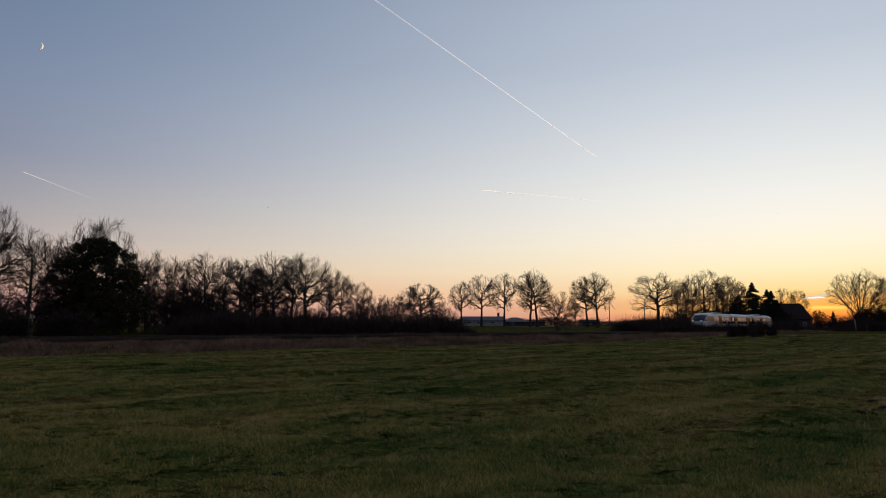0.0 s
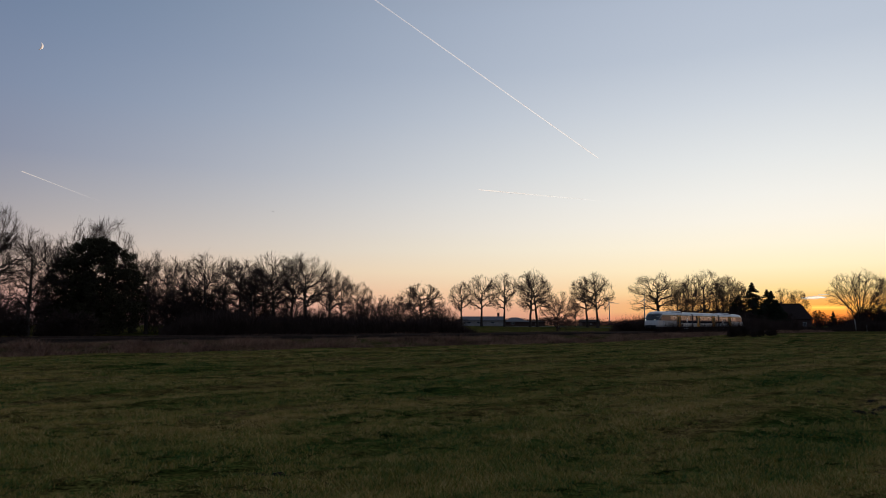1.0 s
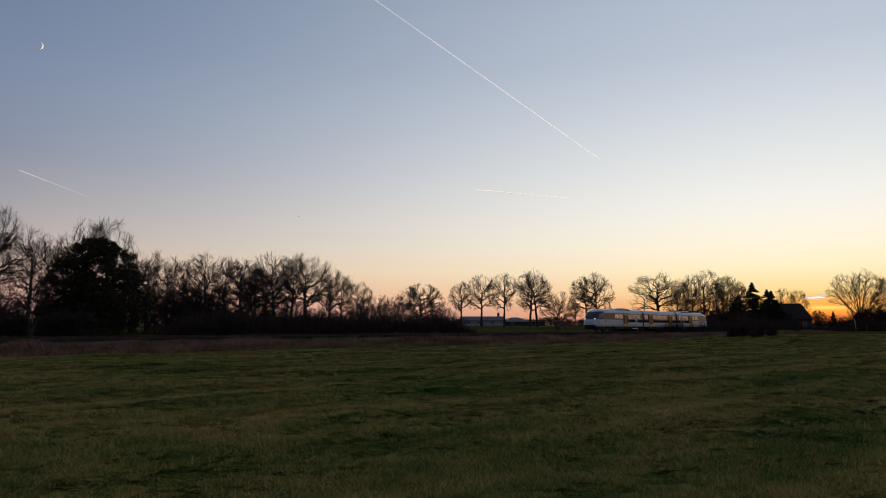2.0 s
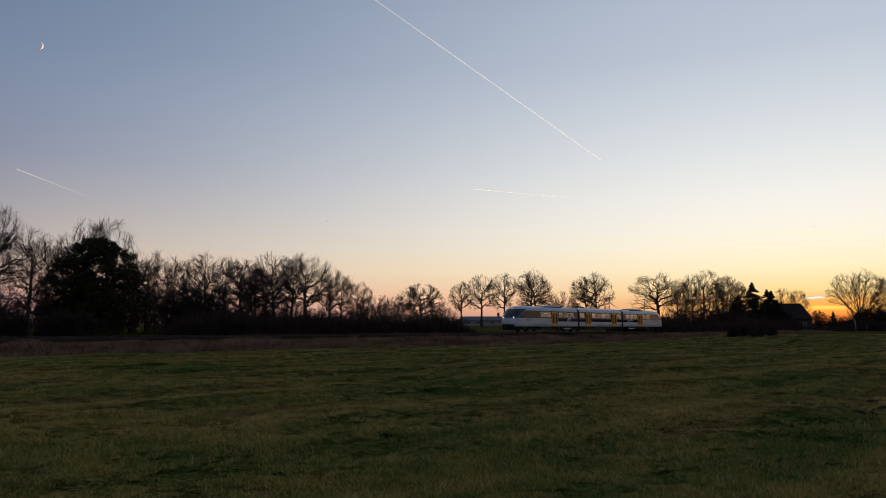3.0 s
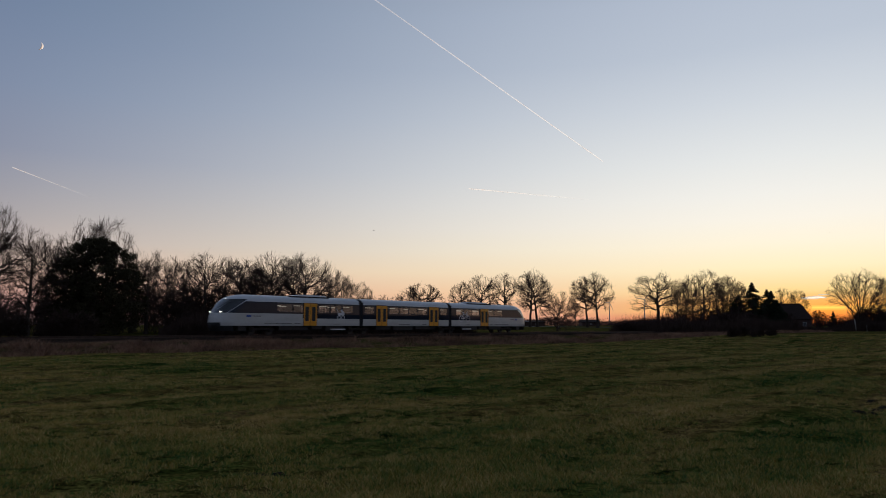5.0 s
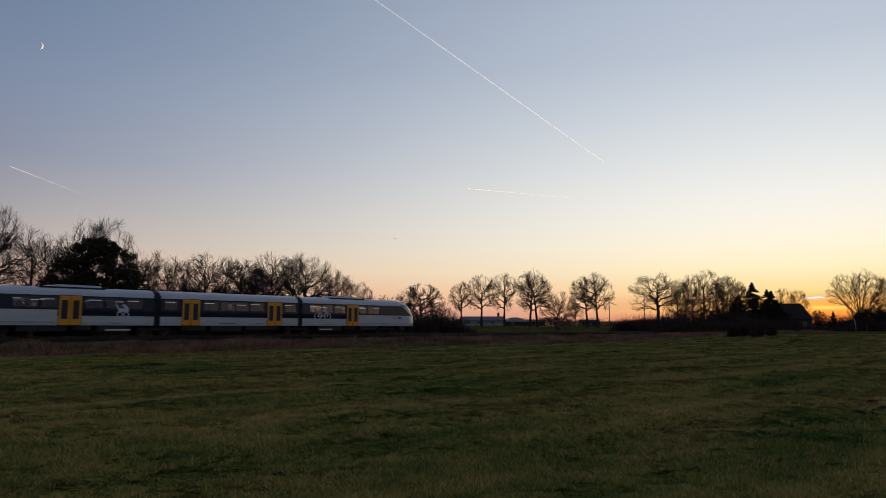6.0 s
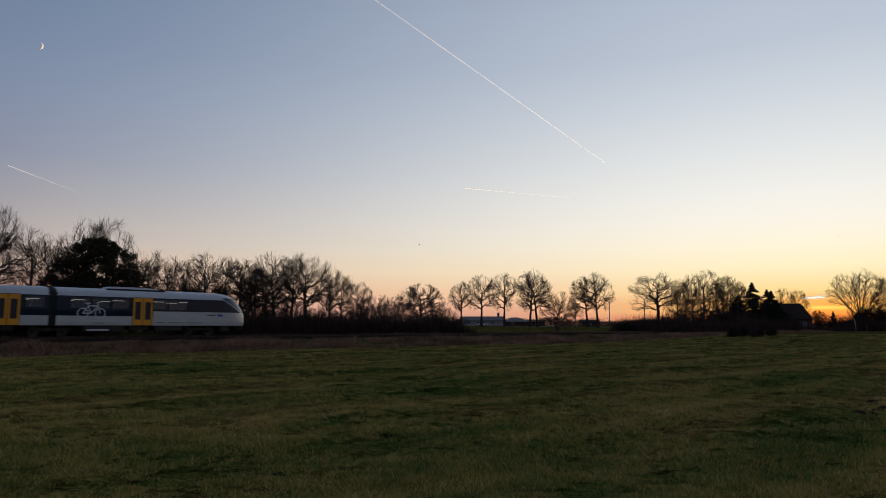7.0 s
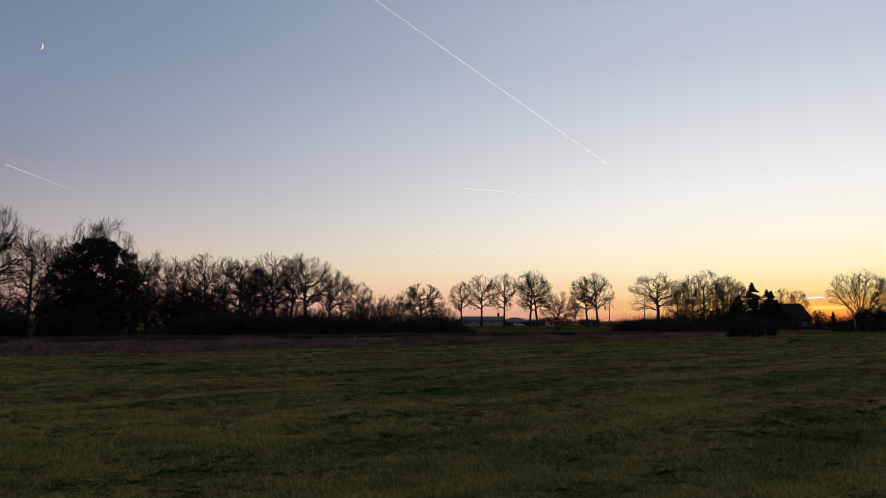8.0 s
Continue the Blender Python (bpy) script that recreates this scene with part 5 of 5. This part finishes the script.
shed2 = gabled("field_shed", "small low shed behind the trees", 8, 8, 1.9, 3.0, M_BRICK, M_TILE, [(4, 0.7, 0.9, 0.6)])
settle(shed2, 62, 304)
house = gabled("farmhouse", "dark farmhouse with a steep hipped tile roof", 13.4, 9.5, 3.7, 8.3, M_BRICK, M_TILE, [(2.2, 1.0, 1.1, 1.3), (5.4, 1.0, 1.1, 1.3), (11.2, 1.0, 1.2, 1.3)], hip=1.2, category="house")
chimney(house, 6.8, 5.4, 6.0, 8.9, 0.6)
block("front_door", M_BRICK, house, 7.9, 8.9, -0.06, -0.01, 0.0, 2.05)
settle(house, 102.3, 214)


def build_road():
    v, f = [], []
    xs = np.arange(-260, 301, 8.0)
    for x in xs:
        for y in (259.4, 259.6, 262.0, 264.4, 264.6):
            edge = y in (259.4, 264.6)
            v.append((x, y, float(ground_z(x, y)) + (-0.1 if edge else 0.06 + (0.03 if y == 262.0 else 0))))
    for i in range(len(xs) - 1):
        for k in range(4):
            a = i * 5 + k
            f.append((a, a + 5, a + 6, a + 1))
    tagged(mesh_object("road", v, f, M_ASPHALT), "narrow grey asphalt country road", "road", kind="structure")


build_road()
M_CAR = material("silver_car_paint", [(0.3, (0.70, 0.71, 0.72)), (0.7, (0.80, 0.80, 0.80))], rough=0.3, coat=0.6)


def build_car():
    """Small hatchback; its front looks to +x."""
    car = new("hatchback_car")
    tagged(car, "small silver hatchback car driving on the country road", "car")
    lower = [(-2.05, 0.35), (2.0, 0.32), (2.08, 0.55), (2.02, 0.78), (1.1, 0.95), (-1.85, 0.98), (-2.08, 0.85)]
    bm = bmesh.new()
    rows = []
    for y, k in ((-0.84, 0.96), (-0.78, 1.0), (0.78, 1.0), (0.84, 0.96)):
        rows.append([bm.verts.new((x * k, y, 0.62 + (z - 0.62) * k)) for x, z in lower])
    for i in range(3):
        for j in range(len(lower)):
            bm.faces.new((rows[i][j], rows[i][(j + 1) % 7], rows[i + 1][(j + 1) % 7], rows[i + 1][j]))
    bm.faces.new(rows[0])
    bm.faces.new(rows[-1][::-1])
    bmesh.ops.recalc_face_normals(bm, faces=bm.faces)
    body = part("body", bm, M_CAR, car)
    glassy = [(-1.98, 0.97), (1.12, 0.95), (0.35, 1.40), (-1.55, 1.42)]
    bm = bmesh.new()
    a = [bm.verts.new((x, -0.76 + 0.22 * (z - 0.95), z)) for x, z in glassy]
    b = [bm.verts.new((x, 0.76 - 0.22 * (z - 0.95), z)) for x, z in glassy]
    bm.faces.new(a)
    bm.faces.new(b[::-1])
    for i in range(4):
        bm.faces.new((a[i], a[(i + 1) % 4], b[(i + 1) % 4], b[i]))
    part("greenhouse", bm, M_BAND, car, "dark car windows")
    block("roof_panel", M_CAR, car, -1.58, 0.38, -0.65, 0.65, 1.40, 1.48, 0.03)
    for x in (-1.30, 1.28):
        for y in (-0.74, 0.74):
            bm = bmesh.new()
            cyl(bm, (x, y, 0.31), "y", 0.31, 0.20, 20)
            w = part("wheel", bm, M_RUBBER, car)
            bm = bmesh.new()
            cyl(bm, (x, y + math.copysign(0.09, y), 0.31), "y", 0.19, 0.05, 12)
            part("rim", bm, M_STEEL, w)
    for y in (-0.6, 0.6):
        block("headlight", M_FRAME, car, 1.96, 2.06, y - 0.15, y + 0.15, 0.62, 0.76, 0.02)
        block("tail_light", M_TAIL, car, -2.08, -1.98, y - 0.12, y + 0.12, 0.72, 0.92, 0.02)
    return car


CAR = build_car()

M_POLE = material("pale_weathered_wood", [(0.3, (0.30, 0.28, 0.25)), (0.7, (0.44, 0.41, 0.37))], scale=(4, 4, 0.6), rough=0.9)


def garden_pole(x, y, height, lean):
    """Tapered round pole with a cap, let into the ground."""
    bm = bmesh.new()
    cyl(bm, (0, 0, height / 2 - 0.15), "z", 0.17, height + 0.3, 10, 0.12)
    cyl(bm, (0, 0, height + 0.04), "z", 0.15, 0.08, 10, 0.05)
    ob = part("wooden_pole", bm, M_POLE, None, smooth=False)
    ob.matrix_basis = Matrix.Translation((x, y, float(ground_z(x, y)))) @ pose(0, 0, 0, 0, lean, 0)
    tagged(ob, "pale weathered wooden pole beside the garden hedge", "pole", "poles by the garden")


for x, y, height, lean in ((119.2, 197.0, 3.4, -4), (122.6, 197.5, 1.6, 0), (134.0, 196.5, 2.8, 0)):
    garden_pole(x, y, height, lean)

# ================= wind turbines, sky things =================
M_TURBINE = material("turbine_grey", [(0.3, (0.30, 0.30, 0.31)), (0.7, (0.36, 0.36, 0.37))], scale=(0.1, 0.1, 0.1), rough=0.6)


def turbine(x, y, hub, reach):
    ob = new("wind_turbine")
    tagged(ob, "distant grey three-bladed wind turbine on the horizon", "wind turbine", "wind turbines on the horizon")
    bm = bmesh.new()
    cyl(bm, (0, 0, hub / 2), "z", 2.6, hub, 14, 1.4)
    part("tower", bm, M_TURBINE, ob)
    block("nacelle", M_TURBINE, ob, -2.0, 2.0, -4.5, 5.0, hub - 1.2, hub + 2.6, 0.4)
    bm = bmesh.new()
    cyl(bm, (0, 0, 0), "y", 1.6, 3.0, 12)
    rotor = part("rotor", bm, M_TURBINE, ob)
    for k in range(3):
        bm = bmesh.new()
        v = []
        for r, w in ((1.0, 1.1), (reach * 0.22, 1.9), (reach * 0.6, 1.2), (reach, 0.35)):
            v.append([bm.verts.new(p) for p in ((-w, 0.25, r), (w * 0.6, 0.25, r), (w * 0.6, -0.25, r), (-w, -0.25, r))])
        for i in range(3):
            for j in range(4):
                bm.faces.new((v[i][j], v[i][(j + 1) % 4], v[i + 1][(j + 1) % 4], v[i + 1][j]))
        bm.faces.new(v[-1])
        bm.transform(Matrix.Rotation(k * 2 * math.pi / 3, 4, "Y"))
        part("blade", bm, M_TURBINE, rotor)
    ob.matrix_basis = Matrix.Translation((x, y, 1.7))
    return ob, rotor, Vector((0, -5.5, hub + 0.7))


T1, ROTOR1, HUB1 = turbine(659.8, 2700, 90.5, 36)
T2, ROTOR2, HUB2 = turbine(740.2, 2500, 96.0, 36)


def vapour(name, length, dense=0.5):
    """Ice cloud that scatters light both ways and thins out along local -x."""
    m = bpy.data.materials.new(name)
    m.use_nodes = True
    n, l = m.node_tree.nodes, m.node_tree.links
    n.remove(n["Principled BSDF"])
    out = n["Material Output"]
    dif, tra, clear = n.new("ShaderNodeBsdfDiffuse"), n.new("ShaderNodeBsdfTranslucent"), n.new("ShaderNodeBsdfTransparent")
    dif.inputs[0].default_value = tra.inputs[0].default_value = (0.95, 0.95, 0.95, 1)
    both, mix = n.new("ShaderNodeMixShader"), n.new("ShaderNodeMixShader")
    both.inputs[0].default_value = 0.85
    l.new(dif.outputs[0], both.inputs[1])
    l.new(tra.outputs[0], both.inputs[2])
    co = n.new("ShaderNodeTexCoord")
    sep = n.new("ShaderNodeSeparateXYZ")
    l.new(co.outputs["Object"], sep.inputs[0])
    rng = n.new("ShaderNodeMapRange")
    rng.inputs[1].default_value, rng.inputs[2].default_value = -length, -length * 0.02
    rng.inputs[3].default_value, rng.inputs[4].default_value = 0.0, dense
    l.new(sep.outputs[0], rng.inputs[0])
    tex = n.new("ShaderNodeTexNoise")
    tex.inputs["Scale"].default_value, tex.inputs["Detail"].default_value = 0.03, 4
    l.new(co.outputs["Object"], tex.inputs["Vector"])
    mul = n.new("ShaderNodeMath")
    mul.operation = "MULTIPLY"
    r2 = n.new("ShaderNodeMapRange")
    r2.inputs[1].default_value, r2.inputs[2].default_value, r2.inputs[3].default_value, r2.inputs[4].default_value = 0.3, 0.7, 0.7, 1.15
    l.new(tex.outputs["Fac"], r2.inputs[0])
    l.new(rng.outputs[0], mul.inputs[0])
    l.new(r2.outputs[0], mul.inputs[1])
    l.new(mul.outputs[0], mix.inputs[0])
    l.new(clear.outputs[0], mix.inputs[1])
    l.new(both.outputs[0], mix.inputs[2])
    l.new(mix.outputs[0], out.inputs[0])
    return m


def contrail(head, tail, r0, r1, fade, seed, dense, label):
    """Thin tapering tube of vapour; local x points from the tail to the head, with the head at the origin."""
    rng = random.Random(seed)
    head, tail = Vector(head), Vector(tail)
    length = (tail - head).length
    w = Wood()
    n = 60
    pts = [Vector((-length * i / n, rng.uniform(-1, 1) * 0.03 * r0, rng.uniform(-1, 1) * 0.04 * r0 * (1 + 2 * i / n))) for i in range(n + 1)]
    w.tube(pts, [max(0.4, (r0 + (r1 - r0) * i / n) * min(1, (i + 0.7) / 1.5) * rng.uniform(0.85, 1.15)) for i in range(n + 1)], 8)
    ob = mesh_object("contrail", w.v, w.f, vapour("vapour_trail", fade, dense), smooth=True)
    tagged(ob, label, "contrail", "contrails in the sky")
    return ob, head, (head - tail).to_track_quat("X", "Z").to_matrix().to_4x4()


TRAILS = [(contrail((837.05, 3600, 909.5), (-582.3, 3600, 1957.4), 3.3, 4.4, 2300, 1, 0.27, "long white contrail slanting down across the dusk sky"), (886.7, 3600, 873.5)),
          (contrail((204.3, 3600, 730.3), (885.6, 3600, 666.9), 3.4, 2.8, 690, 2, 0.33, "short white contrail low above the avenue trees"), (97.6, 3600, 741.8)),
          (contrail((-2272.6, 3600, 829.8), (-1806.9, 3600, 651.5), 3.0, 2.4, 480, 3, 0.22, "short thin white contrail above the wood"), (-2372.0, 3600, 871.9))]


def build_moon():
    m = bpy.data.materials.new("moon_dust")
    m.use_nodes = True
    n, l = m.node_tree.nodes, m.node_tree.links
    n.remove(n["Principled BSDF"])
    dif = n.new("ShaderNodeBsdfDiffuse")
    tex = n.new("ShaderNodeTexNoise")
    tex.inputs["Scale"].default_value = 0.08
    r = n.new("ShaderNodeValToRGB")
    r.color_ramp.elements[0].color, r.color_ramp.elements[1].color = (0.75, 0.75, 0.76, 1), (0.97, 0.97, 0.98, 1)
    co = n.new("ShaderNodeTexCoord")
    l.new(co.outputs["Object"], tex.inputs["Vector"])
    l.new(tex.outputs["Fac"], r.inputs[0])
    l.new(r.outputs[0], dif.inputs[0])
    l.new(dif.outputs[0], n["Material Output"].inputs[0])
    bm = bmesh.new()
    bmesh.ops.create_uvsphere(bm, u_segments=96, v_segments=64, radius=23.5)
    # only the sunlit lune shows in the bright sky
    bmesh.ops.delete(bm, geom=[f for f in bm.faces if f.normal.dot(SUN_DIR) < 0.04 or f.normal.dot(Vector((-2349, 3800, 1627.5)).normalized()) > 0.0], context="FACES")
    me = bpy.data.meshes.new("moon")
    bm.to_mesh(me)
    bm.free()
    me.polygons.foreach_set("use_smooth", [True] * len(me.polygons))
    me.materials.append(m)
    ob = new("moon", me)
    ob.matrix_basis = Matrix.Translation((-2359, 3800, 1627.5))
    tagged(ob, "pale waxing crescent moon in the evening sky", "moon")


build_moon()


def build_cloud():
    """Thin bright cloud bank low over the sunset, and a wisp above it."""
    for x, z, w, h, seed in ((2183.0, 167.0, 76, 9.0, 1), (2245.0, 186.0, 34, 2.4, 2)):
        rng = random.Random(seed)
        bm = bmesh.new()
        bmesh.ops.create_icosphere(bm, subdivisions=5, radius=1.0)
        for v in bm.verts:
            q = v.co.copy()
            k = 1 + 0.45 * noise.noise(Vector((q.x * 4 + seed * 7, q.y, q.z * 1.5)))
            v.co = Vector((q.x * w, q.y * 16, q.z * h * k + 0.25 * h * math.sin(q.x * 3)))
        # a thin sheet of droplets: one layer of it
        bmesh.ops.delete(bm, geom=[f for f in bm.faces if f.calc_center_median().y < 0], context="FACES")
        me = bpy.data.meshes.new("cloud")
        bm.to_mesh(me)
        bm.free()
        me.polygons.foreach_set("use_smooth", [True] * len(me.polygons))
        me.materials.append(M_CLOUD)
        ob = new("cloud", me)
        ob.matrix_basis = Matrix.Translation((x, 4000, z))
        tagged(ob, "small flat bright cloud lit by the set sun", "cloud", "clouds over the sunset")


M_CLOUD = vapour("cloud_vapour", 4000, 0.88)
build_cloud()
M_BIRD = material("dark_feathers", [(0.3, (0.02, 0.02, 0.02)), (0.7, (0.05, 0.045, 0.04))], rough=0.8)


def bird(size):
    ob = new("bird")
    tagged(ob, "small dark bird gliding across the sky", "bird", "birds in the sky")
    bm = bmesh.new()
    bmesh.ops.create_uvsphere(bm, u_segments=10, v_segments=8, radius=1.0, matrix=Matrix.Diagonal((0.24 * size, 0.07 * size, 0.07 * size, 1)))
    box(bm, -0.36 * size, -0.18 * size, -0.05 * size, 0.05 * size, -0.01 * size, 0.015 * size)
    part("body", bm, M_BIRD, ob)
    wings = []
    for s in (-1, 1):
        bm = bmesh.new()
        top = [bm.verts.new(p) for p in ((0.10 * size, 0, 0), (0.04 * size, s * 0.28 * size, 0.02 * size), (-0.10 * size, s * 0.52 * size, 0), (-0.10 * size, s * 0.26 * size, 0.0), (-0.09 * size, 0, 0))]
        bm.faces.new(top)
        bmesh.ops.solidify(bm, geom=bm.faces[:], thickness=0.012 * size)
        wings.append((s, part("wing", bm, M_BIRD, ob)))
    return ob, wings


BIRD1, WINGS1 = bird(0.55)
BIRD2, WINGS2 = bird(0.42)

# ================= small things in the meadow =================
M_SOIL = material("dark_soil", [(0.3, (0.022, 0.018, 0.012)), (0.7, (0.055, 0.044, 0.030))], scale=(6, 6, 6), rough=1.0, bump=1.0, bump_scale=20, spec=0.0)


def molehill(x, y, r, h, seed):
    rng = random.Random(seed)
    bm = bmesh.new()
    bmesh.ops.create_icosphere(bm, subdivisions=4, radius=1.0)
    for v in bm.verts:
        q = v.co.copy()
        lump = 1 + 0.28 * noise.noise(q * 2.6 + Vector((seed, 0, 0))) + 0.16 * noise.noise(q * 7 + Vector((0, seed, 0)))
        v.co = Vector((q.x * r * lump, q.y * r * 0.85 * lump, q.z * h * lump))
    me = bpy.data.meshes.new("molehill")
    bm.to_mesh(me)
    bm.free()
    me.materials.append(M_SOIL)
    ob = new("molehill", me)
    ob.matrix_basis = Matrix.Translation((x, y, float(ground_z(x, y)) - h * 0.15)) @ pose(0, 0, 0, 0, 0, rng.uniform(0, 360))
    tagged(ob, "small dark molehill of loose soil in the grass", "molehill", "molehills in the meadow")


for k, (x, y, r, h) in enumerate([(7.75, 12.9, 0.20, 0.09), (8.05, 13.0, 0.15, 0.07), (8.9, 13.9, 0.24, 0.09), (8.6, 13.7, 0.16, 0.06), (9.4, 15.1, 0.18, 0.08), (9.2, 16.9, 0.16, 0.06), (-2.0, 7.45, 0.15, 0.035), (-1.78, 7.55, 0.10, 0.03)]):
    molehill(x, y, r * 0.72, h * 0.9, k + 3)


# ================= what moves =================
def motions():
    rows = []
    for i in range(9):
        t = float(i)
        d = 24.93 - 21.5826 * t - 0.00542 * t * t
        rows.append((t, Matrix.Translation(on_track(d, 0, rail_z(d))) @ pose(0, 0, 0, 0, 0.103, math.degrees(TH))))
    walk(TRAIN, rows)
    rows = []
    for i in range(9):
        x = -84.1 + 14.17 * i
        rows.append((float(i), pose(x, 261.0, float(ground_z(x, 261.0)) + 0.07)))
    walk(CAR, rows)
    for (ob, head, turn), end in TRAILS:
        walk(ob, [(0.0, Matrix.Translation(head) @ turn), (8.0, Matrix.Translation(end) @ turn)])
    for rotor, hub, start, rate in ((ROTOR1, HUB1, 20, 75), (ROTOR2, HUB2, 50, 70)):
        walk(rotor, [(i * 0.5, Matrix.Translation(hub) @ pose(0, 0, 0, 0, start + rate * 0.5 * i, 0)) for i in range(17)])
    way1 = [(0.0, -31.3, 22.65), (1.0, -30.5, 22.0), (1.5, -28.4, 21.5), (3.5, -18.3, 19.9), (4.5, -14.2, 19.15), (6.5, -6.45, 16.5), (7.0, -4.2, 16.0), (8.0, -0.6, 14.8)]
    way2 = [(0.0, 79.8, 28.3), (1.0, 82.8, 27.2), (1.5, 84.4, 26.65), (3.5, 89.4, 24.75), (4.5, 91.25, 24.05), (6.5, 93.9, 23.0), (7.0, 94.3, 22.7), (8.0, 95.3, 22.0)]
    walk(BIRD1, [(t, pose(x, 120, z, 0, 8, -15)) for t, x, z in way1])
    walk(BIRD2, [(t, pose(x, 160, z, 0, 8, -20)) for t, x, z in way2])
    for wings, beat in ((WINGS1, 0.25), (WINGS2, 0.3)):
        n = int(8.0 / beat)
        for s, w in wings:
            walk(w, [(min(8.0, i * beat), pose(0, 0, 0, s * (22 if i % 2 else -14), 0, 0)) for i in range(n + 1)] + ([(8.0, pose(0, 0, 0, 0, 0, 0))] if n * beat < 7.95 else []))


motions()
